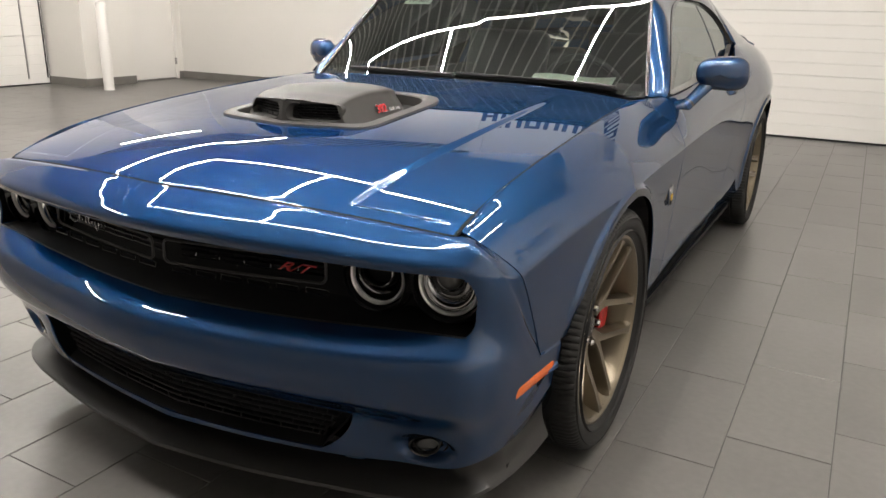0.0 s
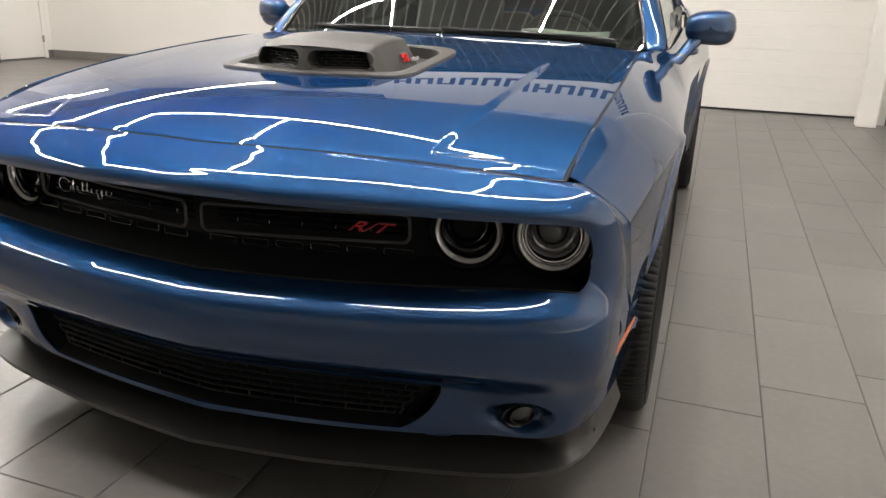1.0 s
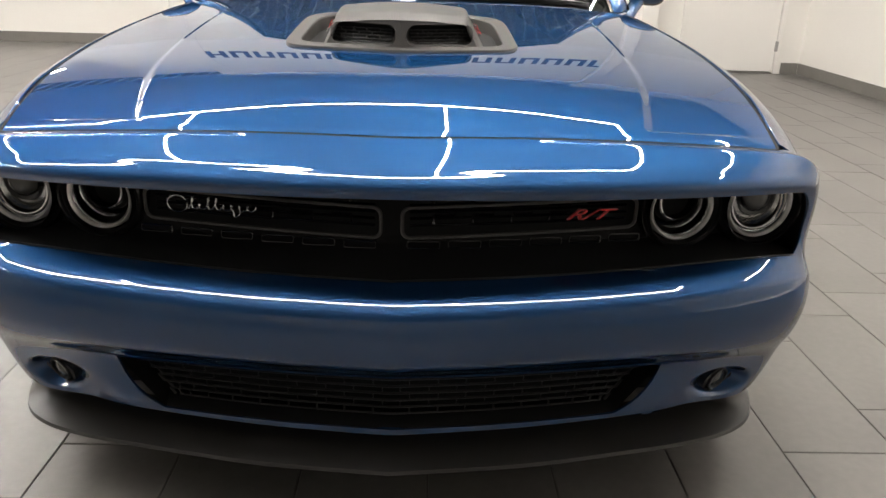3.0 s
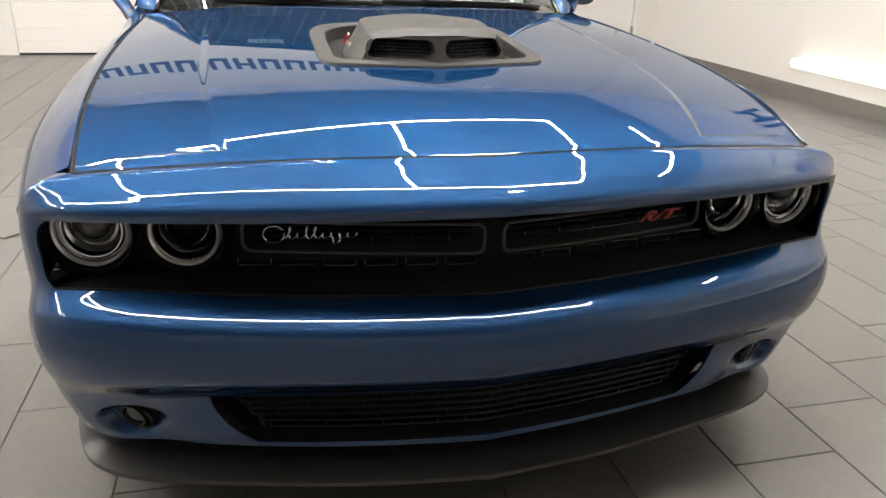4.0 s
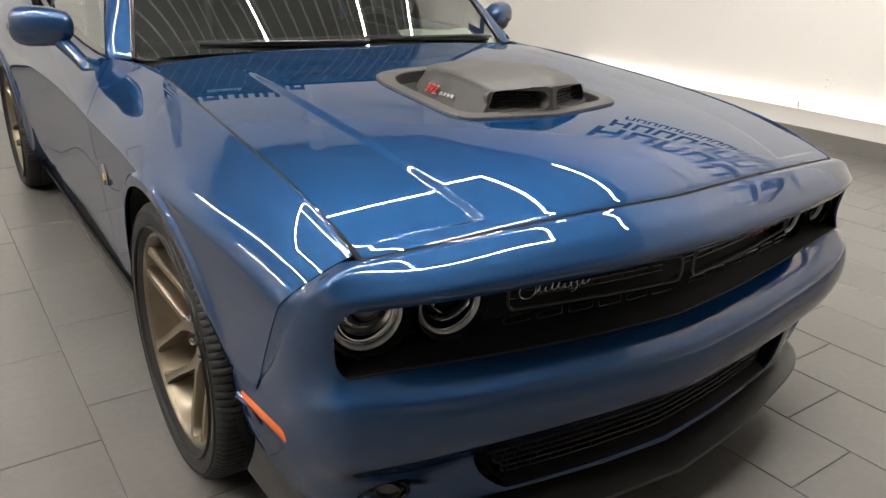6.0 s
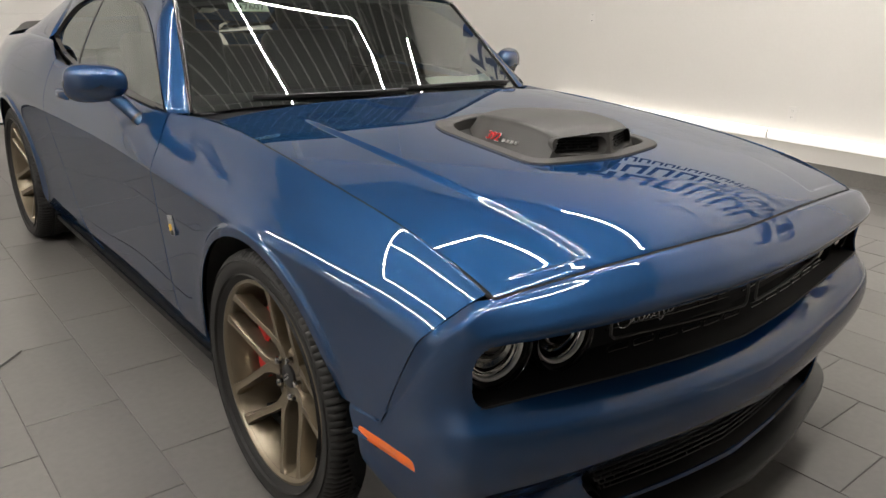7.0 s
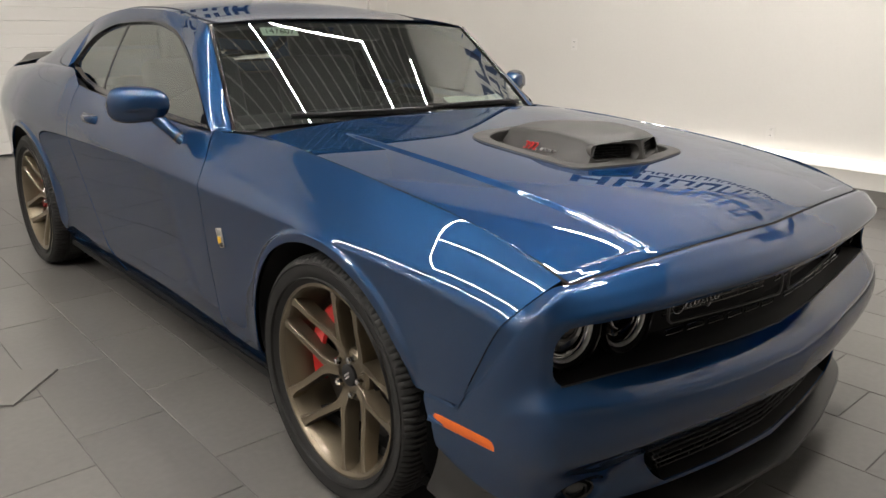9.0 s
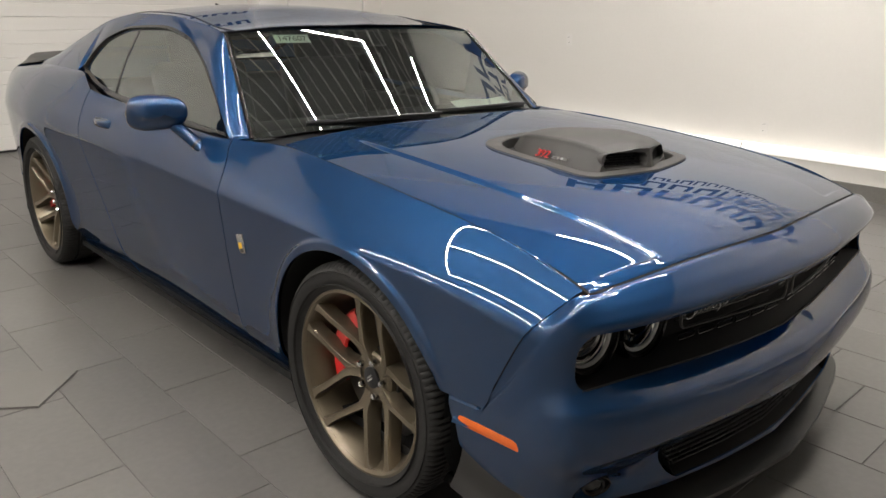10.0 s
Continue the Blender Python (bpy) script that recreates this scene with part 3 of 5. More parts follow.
def side_panel(name, y0, y1, warp0=None, warp1=None):
    """One side panel between two joints, right and left."""
    def f(u, v):
        zb, zc, zt = arch_edge(u), side_zc(u), side_top_z(u)
        zc = max(zc, zb + 0.002)
        if v < 0:
            z = lerp(side_bottom(u), zb, v + 1)
        elif v <= 1:
            z = lerp(zb, zc, 1 - (1 - v ** 1.3) ** 1.3)
        else:
            z = lerp(zc, zt, math.sin((v - 1) * math.pi / 2))
        y = u
        if warp0 is not None:
            y += (warp0(z) - y0) * max(0.0, 1 - (u - y0) / 0.28)
        if warp1 is not None:
            y += (warp1(z) - y1) * max(0.0, 1 - (y1 - u) / 0.20)
        return Vector((side_x(y, z) + 0.0012 * smooth(1.7, 2.0, v), y, z))
    made = []
    for s in (1, -1):
        bm = bmesh.new()
        grid(bm, f, side_ys(y0, y1), ROWS_V, lambda u, v: v > 0 or not in_arch(u))
        clean(bm)
        ease(bm, 4)
        solid(bm, 0.004)
        if s < 0:
            flip_x(bm)
        made.append(cp(name, bm, PAINT))
    return made


DOOR_F = flow(0.06, (0.20, 0.722), (0.40, 0.762), (0.60, 0.778), (0.75, 0.780), (0.86, 0.790), (0.96, 0.852))
DOOR_R = flow(0.06, (0.20, 1.88), (0.32, 1.94), (0.525, 2.053), (0.70, 2.155), (0.86, 2.222), (1.03, 2.20))
side_panel("fender", -0.672, 0.765, SEAM, lambda z: DOOR_F(z) - 0.0025)
side_panel("door", 0.77, 2.10, lambda z: DOOR_F(z) + 0.0025, lambda z: DOOR_R(z) - 0.0025)
side_panel("rear_quarter", 2.105, 4.02, lambda z: DOOR_R(z) + 0.0025)

# Arch liners, sills and underbody.
for s in (1, -1):
    for a in (AXLE_F, AXLE_R):
        bm = bmesh.new()
        ay, az = ARCH_AT[a]

        def liner(u, v):
            y, z = ay - (ARCH + 0.003) * math.cos(u), az + (ARCH + 0.003) * math.sin(u)
            return Vector((lerp(side_x(y, max(0.2, z)) - 0.016, 0.50, v), y, z))
        grid(bm, liner, steps(-0.36, math.pi + (0.36 if a == AXLE_F else 0.1), 44), [0, 0.2, 1])
        grid(bm, lambda u, v: Vector((0.52, ay - ARCH * v * math.cos(u), az + ARCH * v * math.sin(u))), steps(0, 2 * math.pi, 32), [0.01, 1])
        if s < 0:
            flip_x(bm)
        cp("arch_liner", bm, VOID)
    bm = bmesh.new()
    grid(bm, lambda u, v: Vector((lerp(0.872, 0.80, v), u, lerp(0.205, 0.150, v))), steps(0.40, 2.57, 20), [0, 0.5, 1])
    grid(bm, lambda u, v: Vector((lerp(0.80, 0.3, v), u, 0.150)), steps(0.40, 2.57, 20), [0, 1])
    if s < 0:
        flip_x(bm)
    cp("sill", bm, BLACK)
# Near-black sheets added inside the sides, so the door gaps stay in shade.
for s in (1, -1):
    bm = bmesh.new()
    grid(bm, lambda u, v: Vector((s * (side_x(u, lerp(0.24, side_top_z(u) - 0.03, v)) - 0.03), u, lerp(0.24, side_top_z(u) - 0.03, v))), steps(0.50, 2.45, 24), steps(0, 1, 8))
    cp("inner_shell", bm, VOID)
bm = bmesh.new()
box(bm, -0.86, 0.86, -0.55, 3.7, 0.16, 0.19)
box(bm, -0.50, 0.50, -0.66, 3.9, 0.19, 0.62)
cp("underbody", bm, VOID, flat=True)

# --- front cover: rows from the bonnet's edge down to the chin, over a plan curve ---
PLAN = [(0, -0.868), (0.2, -0.858), (0.4, -0.834), (0.55, -0.814), (0.68, -0.790), (0.785, -0.756), (0.856, -0.707), (0.890, -0.625), (0.903, -0.512), (0.917, -0.37)]
plan_x = flow(0.09, *[(k / 9, p[0]) for k, p in enumerate(PLAN)])
plan_y = flow(0.09, *[(k / 9, p[1]) for k, p in enumerate(PLAN)])


def plan_point(c, off):
    """The plan curve at column c (0 to 9), moved inwards by off."""
    u = c / 9
    p = Vector((plan_x(u), plan_y(u), 0))
    d = Vector((plan_x(min(1, u + 0.02)) - plan_x(max(0, u - 0.02)), plan_y(min(1, u + 0.02)) - plan_y(max(0, u - 0.02)), 0))
    if c < 0.3:
        d = Vector((1, 0.06, 0))
    n = Vector((-d.y, d.x, 0)).normalized()
    q = p + n * off
    if c < 0.6:
        q.x = p.x
    return q


# Each row: knots of (column, height) and of (column, inward offset).
def low(*knots):
    return flow(0.7, *knots)


COVER = [
    (low((0, 0.822), (2, 0.816), (4, 0.806), (5.3, 0.798), (6, 0.786), (7, 0.70), (8, 0.515), (9, 0.476)), low((0, 0.112), (2, 0.098), (4, 0.085), (5.3, 0.055), (6, 0.018), (7, 0.008), (9, 0.004))),
    (low((0, 0.8060), (2, 0.8040), (4, 0.7930), (5.3, 0.788), (6, 0.772), (7, 0.680), (8, 0.508), (9, 0.470)), low((0, 0.080), (2, 0.070), (4, 0.058), (5.3, 0.045), (6, 0.012), (7, 0.003), (9, 0.002))),
    (low((0, 0.777), (2, 0.7755), (4, 0.7705), (5.3, 0.765), (6, 0.750), (7, 0.662), (8, 0.498), (9, 0.462)), low((0, 0.031), (2, 0.028), (4, 0.024), (5.3, 0.018), (6, 0.004), (7, 0.001), (9, 0.0))),
    (low((0, 0.744), (2, 0.742), (4, 0.743), (5.3, 0.738), (6, 0.722), (7, 0.645), (8, 0.488), (9, 0.452)), low((0, 0.001), (2, 0.001), (4, 0.001), (5.3, 0.001), (6, 0.0), (9, 0.0))),
    (low((0, 0.728), (2, 0.726), (4, 0.727), (5.3, 0.724), (6, 0.705), (7, 0.61), (8, 0.468), (9, 0.442)), low((0, 0.009), (2, 0.009), (4, 0.009), (5.3, 0.008), (6, 0.0), (9, 0.0))),
    (low((0, 0.5465), (2, 0.5585), (4, 0.578), (5.3, 0.586), (6, 0.579), (7, 0.545), (8, 0.445), (9, 0.432)), low((0, 0.054), (2, 0.054), (4, 0.043), (5.3, 0.014), (6, 0.0), (7, 0.0), (9, 0.0))),
    (low((0, 0.519), (2, 0.532), (4, 0.552), (5.3, 0.561), (6, 0.554), (7, 0.520), (8, 0.428), (9, 0.424)), low((0, -0.003), (2, -0.003), (4, -0.006), (5.3, -0.010), (6, -0.011), (6.7, -0.005), (7.5, 0.0), (9, 0.0))),
    (low((0, 0.508), (2, 0.521), (4, 0.541), (5.3, 0.548), (6, 0.540), (7, 0.502), (8, 0.42), (9, 0.416)), low((0, -0.016), (2, -0.016), (4, -0.019), (5.3, -0.021), (6, -0.018), (6.7, -0.008), (7.5, 0.0), (9, 0.0))),
    (low((0, 0.496), (2, 0.509), (4, 0.529), (5.3, 0.536), (6, 0.526), (7, 0.485), (8, 0.41), (9, 0.404)), low((0, -0.0225), (2, -0.0225), (4, -0.025), (5.3, -0.026), (6, -0.021), (6.7, -0.009), (7.5, 0.0), (9, 0.0))),
    (low((0, 0.396), (2, 0.408), (4, 0.415), (6, 0.408), (7, 0.402), (8, 0.398), (9, 0.425)), low((0, -0.018), (2, -0.018), (4, -0.016), (6, -0.010), (7, 0.0), (8, 0.002), (9, 0.001))),
    (low((0, 0.344), (2, 0.352), (4, 0.360), (6, 0.348), (7, 0.346), (8, 0.354), (9, 0.398)), low((0, 0.036), (2, 0.034), (3, 0.031), (4, 0.027), (5, 0.025), (6, 0.018), (7, 0.008), (8, 0.008), (9, 0.004))),
    (low((0, 0.221), (2, 0.235), (3, 0.243), (4, 0.243), (5, 0.238), (5.5, 0.242), (6, 0.250), (7, 0.270), (8, 0.300), (8.5, 0.334), (9, 0.372)), low((0, 0.038), (3, 0.038), (4, 0.068), (5, 0.064), (6, 0.052), (7, 0.030), (8, 0.014), (9, 0.006))),
    (low((0, 0.210), (2, 0.224), (3, 0.232), (4, 0.23), (5, 0.226), (5.5, 0.230), (6, 0.238), (7, 0.258), (8, 0.288), (8.5, 0.322), (9, 0.360)), low((0, 0.034), (3, 0.042), (4, 0.069), (5, 0.067), (6, 0.057), (7, 0.034), (8, 0.017), (9, 0.008))),
]


# Where each row ends before the wheel arch, and the cover's upper edge under the fender.
ROW_END = [8.92, 8.92, 8.92, 8.92, 8.90, 8.88, 8.86, 8.84, 8.82, 8.79, 8.76, 8.72, 8.70]
KEPT = {}


def cover_top(c):
    return COVER[0][0](c) if c < 8 else 0.4755 + (COVER[0][0](8.0) - 0.4755) * max(0.0, 1 - (c - 8) / 0.1)



def cover_row(k, c):
    if (k, c) not in KEPT:
        KEPT[k, c] = cover_at(k, c)
    return KEPT[k, c].copy()


def cover_at(k, c):
    zf, of = COVER[k]
    if c > 7:
        c = 7 + (c - 7) * (ROW_END[k] - 7) / 2
    if k == 0:
        x = 0.762 * min(c, 5.3) / 5.3
        y = hood_front_y(x) - 0.0095
        a = Vector((x, y, hood_z(x, y + 0.0085) - 0.0025))
        if c <= 5.3:
            return a
        z = cover_top(c)
        b = Vector((side_x(SEAM(z), z), SEAM(z) - 0.0035, z))
        if c > 8:
            b = plan_point(c, 0.003) + Vector((0, 0, z))
        return a.lerp(b, smooth(5.3, 5.9, c))
    p = plan_point(c, of(c))
    p.z = min(zf(c), cover_top(c) - 0.004 * k) if c > 7.5 else zf(c)
    return p


def cover(c, t):
    if 10 < t:
        c = c - 0.62 * min(1.0, t - 10) ** 2.2 * math.exp(-((c - 3.12) / 0.62) ** 2)
    k = min(len(COVER) - 2, int(t))
    f = t - k
    p0, p1, p2, p3 = (cover_row(min(len(COVER) - 1, max(0, k + d)), c) for d in (-1, 0, 1, 2))
    d0, d1, d2 = (max(0.004, (b - a).length) for a, b in ((p0, p1), (p1, p2), (p2, p3)))
    m1 = ((p1 - p0) * (d1 / d0) + (p2 - p1) * (d0 / d1)) * (d1 / (d0 + d1))
    m2 = ((p2 - p1) * (d2 / d1) + (p3 - p2) * (d1 / d2)) * (d1 / (d1 + d2))
    shut = 1 - smooth(5.6, 6.1, c)
    m1 = m1.lerp(p2 - p1, 1.0 if k == 0 else shut if k == 5 else 0.0)
    m2 = m2.lerp(p2 - p1, shut if k == 3 else 0.0)
    return (2 * f ** 3 - 3 * f ** 2 + 1) * p1 + (f ** 3 - 2 * f ** 2 + f) * m1 + (-2 * f ** 3 + 3 * f ** 2) * p2 + (f ** 3 - f ** 2) * m2


OPEN_C, LOW_C = 5.82, 3.12
cs = sorted(set(steps(0, 9, 108) + steps(5.2, 5.9, 28) + steps(4, 6.4, 72) + [OPEN_C, LOW_C, OPEN_C - 0.03, LOW_C - 0.03]))
ts = sorted(set(round(k, 4) for k in steps(0, 12, 132) + steps(4, 5, 30) + steps(10, 12, 52)))
FOG = Vector((0.722, -0.66, 0.281))


def cover_keep(c, t):
    if 4 < t < 5 and c < OPEN_C:
        corner = 0.5
        dc, dt = max(0.0, c - (OPEN_C - corner)) / corner, max(0.0, abs(t - 4.5) - 0.12) / 0.38
        return dc * dc + dt * dt > 1.0
    if 10 < t < 11 and c < LOW_C:
        return False
    return not (t > 9 and 4 < c < 7 and fog_r(cover(c, t)) < 0.36)


def fog_r(p):
    return math.hypot((p.x - FOG.x) / 0.078, (p.z - FOG.z) / 0.046)


def cover_skin(c, t):
    """The cover with its smooth pocket for the fog lamp."""
    p = cover(c, t)
    if t > 9 and 3.5 < c < 7.5:
        p.y += 0.032 * (1 - smooth(0.42, 1.0, fog_r(p))) * (1 - smooth(11.4, 12, t))
    return p


bm = bmesh.new()
grid(bm, cover_skin, cs, ts, cover_keep)
mirrored(bm)
clean(bm)
ease(bm, 5)
solid(bm, 0.006)
cp("front_cover", bm, PAINT)

# --- grille: black shelf, backing and framed inserts ---
bm = bmesh.new()


def shelf(c, v):
    lo = cover_row(5, c)
    lo = plan_point(c, COVER[5][1](c) + 0.002) + Vector((0, 0, lo.z - 0.004))
    back = plan_point(c, 0.125) + Vector((0, 0, 0.606))
    top = plan_point(c, 0.15) + Vector((0, 0, 0.755))
    return lo.lerp(back, v) if v <= 1 else back.lerp(top, v - 1)


grid(bm, shelf, steps(0, 6.2, 48), steps(0, 2, 12))
grid(bm, lambda u, v: cover(OPEN_C, u) + Vector((0.004, 0.13 * v, 0)), steps(4, 5, 12), steps(0.03, 1, 4))
mirrored(bm)
clean(bm)
GRILLE = cp("grille", bm, MATTE, None, "black grille with two framed inserts")


bm = bmesh.new()
lip = [cover(c, 5) + Vector((0, 0.003, 0.0015)) for c in steps(0, OPEN_C - 0.25, 50)]
sweep(bm, [Vector((-p.x, p.y, p.z)) for p in lip[::-1]] + lip[1:], 0.0022, 6)
part("grille_lip", bm, BLACK, GRILLE, "thin grey edge along the foot of the grille")


def front_frame(x, z, off):
    """A place on the grille's plane at half-width x, with its plan direction."""
    c = 0.0
    while plan_x(c / 9) < abs(x) and c < 6:
        c += 0.02
    p = plan_point(c, off)
    return Vector((x, p.y, z))


def loop_bar(bm, pts, r, n=6):
    """A closed bar along a loop of points."""
    pts = [Vector(p) for p in pts]
    rings = []
    m = len(pts)
    for i in range(m):
        d = (pts[(i + 1) % m] - pts[i - 1]).normalized()
        side = d.cross(Vector((0, 1, 0))).normalized()
        up = side.cross(d)
        rings.append([bm.verts.new(pts[i] + side * r * math.cos(2 * math.pi * k / n) + up * r * math.sin(2 * math.pi * k / n)) for k in range(n)])
    for i in range(m):
        a, b = rings[i], rings[(i + 1) % m]
        for k in range(n):
            bm.faces.new((a[k], a[(k + 1) % n], b[(k + 1) % n], b[k]))


def rounded(x0, x1, z0, z1, r, n=6):
    pts = []
    for cx, cz, a in ((x1 - r, z1 - r, 0), (x0 + r, z1 - r, 90), (x0 + r, z0 + r, 180), (x1 - r, z0 + r, 270)):
        for k in range(n + 1):
            b = radians(a + 90 * k / n)
            pts.append((cx + r * math.cos(b), cz + r * math.sin(b)))
    return pts


def dense(pts, step=0.03):
    out = []
    for a, b in zip(pts, pts[1:] + pts[:1]):
        n = max(1, int(math.hypot(b[0] - a[0], b[1] - a[1]) / step))
        out += [(lerp(a[0], b[0], k / n), lerp(a[1], b[1], k / n)) for k in range(n)]
    return out


for s in (1, -1):
    bm = bmesh.new()
    loop_bar(bm, [front_frame(s * x, z + 0.013 * x / 0.47, 0.053 + 0.018 * x / 0.47) for x, z in dense(rounded(0.02, 0.476, 0.638, 0.698, 0.016))], 0.0035)
    insert = part("insert_frame", bm, SATIN, GRILLE, "graphite insert frame")
    for row in range(4):
        z = 0.648 + row * 0.0135
        bm = bmesh.new()
        sweep(bm, [front_frame(s * x, z + 0.013 * x / 0.47, 0.098) for x in steps(0.034, 0.462, 16)], 0.0028, 6)
        part("bar", bm, GLOSS_BLACK, insert)
    for k in range(5):
        x = 0.10 + k * 0.076
        bm = bmesh.new()
        zig = []
        for row in range(3):
            a = front_frame(s * (x + (0.02 if row % 2 else -0.02)), 0.650 + row * 0.0155 + 0.013 * x / 0.47, 0.098)
            zig += [a, a + Vector((0, 0, 0.0155))]
        sweep(bm, zig, 0.003, 6)
        part("rib", bm, GLOSS_BLACK, insert)
    for k in range(6):
        x = 0.03 + k * 0.079
        bm = bmesh.new()
        loop_bar(bm, [front_frame(s * (x + u), z + 0.013 * x / 0.47, 0.066) for u, z in dense(rounded(0.0, 0.062, 0.612, 0.626, 0.004, 3))], 0.0016, 5)
        part("slot", bm, GLOSS_BLACK, GRILLE)


# --- headlamps: two round ones a side ---
def headlamp(x, y, z, r, inner, s):
    bm = bmesh.new()
    lathe(bm, [(r * 1.02, 0.03), (r * 0.8, 0.06), (0.0005, 0.11)], 48, "y")
    clean(bm)
    root = cp("headlamp", bm, VOID, None, "round headlamp with a white light ring")
    root.matrix_basis = pose(s * x, y, z, 0, 0, s * 8)

    def ring(name, prof, mat, label="", off=(0, 0)):
        bm = bmesh.new()
        lathe(bm, prof, 48, "y", (s * off[0], 0, off[1]))
        clean(bm)
        return part(name, bm, mat, root, label)
    ring("bezel", [(r * 1.30, 0.07), (r * 1.28, 0.014), (r * 1.25, 0.010), (r * 1.20, 0.014), (r * 1.17, 0.012), (r * 1.14, -0.004), (r * 1.115, -0.008), (r * 1.08, -0.004), (r * 1.04, 0.02), (r * 1.01, 0.03)], GLOSS_BLACK, "gloss black bezel")
    ring("halo", [(r * 1.0, 0.024), (r * 0.985, 0.010), (r * 0.94, 0.006), (r * 0.885, 0.010), (r * 0.875, 0.022)], HALO, "white light ring")
    ring("chrome_step", [(r * 0.875, 0.021), (r * 0.86, 0.015), (r * 0.82, 0.019), (r * 0.80, 0.030)], CHROME, "chrome step inside the light ring")
    if inner:
        ring("reflector", [(r * 0.80, 0.028), (r * 0.70, 0.035), (r * 0.55, 0.05)], CHROME, "bright reflector bowl", (-0.004, 0.008))
        ring("intake_ring", [(r * 0.60, 0.028), (r * 0.56, 0.022), (r * 0.53, 0.026), (r * 0.50, 0.06), (r * 0.48, 0.10), (0.0005, 0.10)], GLOSS_BLACK, "black inner tube", (-0.004, 0.012))
        ring("trim_ring", [(r * 0.575, 0.020), (r * 0.55, 0.017), (r * 0.535, 0.022)], CHROME, "thin bright ring", (-0.004, 0.012))
    else:
        ring("trim_ring", [(r * 0.79, 0.022), (r * 0.775, 0.018), (r * 0.74, 0.018), (r * 0.73, 0.024)], CHROME, "bright inner ring")
        ring("reflector", [(r * 0.73, 0.026), (r * 0.58, 0.036), (r * 0.50, 0.034)], SILVER, "satin silver bowl", (-0.002, 0.004))
        ring("projector_ring", [(r * 0.56, 0.026), (r * 0.53, 0.020), (r * 0.44, 0.022), (r * 0.42, 0.03)], GLOSS_BLACK, "black projector ring", (-0.003, 0.012))
        ring("projector_lens", [(r * 0.43, 0.03), (r * 0.40, 0.018), (r * 0.30, 0.008), (r * 0.15, 0.003), (0.0005, 0.002)], SMOKE, "domed dark projector lens", (-0.003, 0.012))
    return root


for s in (1, -1):
    headlamp(0.755, -0.690, 0.680, 0.0735, False, s)
    headlamp(0.585, -0.716, 0.675, 0.069, True, s)

# --- lower grille ---
bm = bmesh.new()


def low_back(c, v):
    a, b = cover(c, 10), cover(c, 11)
    d = Vector((0, 1, 0))
    return [a + d * 0.004, a + d * 0.06, b + d * 0.06 + Vector((0, 0, 0.02)), b + d * 0.03 + Vector((0, 0, 0.016)), b + d * 0.004][int(v)]


grid(bm, low_back, steps(0, LOW_C, 36), [0, 1, 2, 3, 4])
e0 = [low_back(LOW_C, k) for k in range(5)]
bm.faces.new([bm.verts.new(p) for p in e0])
mirrored(bm)
clean(bm)
LOWER = cp("lower_grille", bm, MATTE, None, "black lower grille of thin bars")
def low_place(c, f, s):
    p = cover(c, 10).lerp(cover(c, 11), f) + Vector((0, 0.034, 0.004))
    return (s * p.x, p.y, p.z)


for row in range(7):
    f = (row + 0.6) / 7.4
    end = LOW_C * (0.97 - 0.016 * row)
    bm = bmesh.new()
    sweep(bm, [low_place(c, f, -1) for c in steps(end, 0, 24)] + [low_place(c, f, 1) for c in steps(0, end, 24)[1:]], 0.0030, 6)
    part("bar", bm, MESH_BLACK, LOWER)
for s in (1, -1):
    for k in range(10):
        c = 0.14 + k * 0.30
        if c > LOW_C - 0.25:
            continue
        bm = bmesh.new()
        zig = []
        for row in range(6):
            cc = c + (0.05 if row % 2 else -0.05)
            zig += [low_place(cc, (row + 0.6) / 7.4, s), low_place(cc, (row + 1.6) / 7.4, s)]
        sweep(bm, zig, 0.0034, 6)
        part("rib", bm, MESH_BLACK, LOWER)


# --- splitter ---
SPLIT = [(0, -0.890, 0.152), (0.25, -0.862, 0.152), (0.49, -0.812, 0.152), (0.66, -0.768, 0.152), (0.757, -0.728, 0.152), (0.828, -0.665, 0.154), (0.866, -0.565, 0.160), (0.886, -0.455, 0.172), (0.897, -0.372, 0.19)]
sx = curve(*[(k, p[0]) for k, p in enumerate(SPLIT)])
sy = curve(*[(k, p[1]) for k, p in enumerate(SPLIT)])
sz = curve(*[(k, p[2]) for k, p in enumerate(SPLIT)])
COL = curve((0, 0), (2, 2.45), (4, 4.7), (5, 5.75), (6, 7.25), (7, 8.2), (8, 9.0))


def splitter(u, v):
    """From the underside round the lip and up to the foot of the cover."""
    p = Vector((sx(u), sy(u), sz(u)))
    d = Vector((sx(min(8, u + 0.1)) - sx(max(0, u - 0.1)), sy(min(8, u + 0.1)) - sy(max(0, u - 0.1)), 0)).normalized()
    n = Vector((-d.y, d.x, 0)) if u > 0.3 else Vector((0, 1, 0))
    if v == 0:
        return p + n * 0.05
    if v == 1:
        return p + n * 0.008 + Vector((0, 0, -0.006))
    if v == 2:
        return p
    if v == 3:
        return p + n * 0.002 + Vector((0, 0, 0.008))
    t = (v - 3) / 6
    a = p + n * 0.006 + Vector((0, 0, 0.012))
    rise = smooth(4.3, 6.2, u)
    foot = cover(COL(u), 12) + Vector((0, 0, 0.004)) + n * (0.004 + 0.006 * smooth(5.5, 7, u))
    shelf_end = p + n * 0.15 + Vector((0, 0, 0.024))
    q = a.lerp(shelf_end.lerp(foot, rise), t)
    q.z -= 0.45 * (foot.z - a.z) * t * (1 - t) * rise * (1 - smooth(6.5, 8, u))
    q += n * (0.045 * smooth(4.5, 6.5, u) * t * (1 - t))
    return q


bm = bmesh.new()
grid(bm, splitter, steps(0, 8, 96), list(range(10)))
mirrored(bm)
clean(bm)
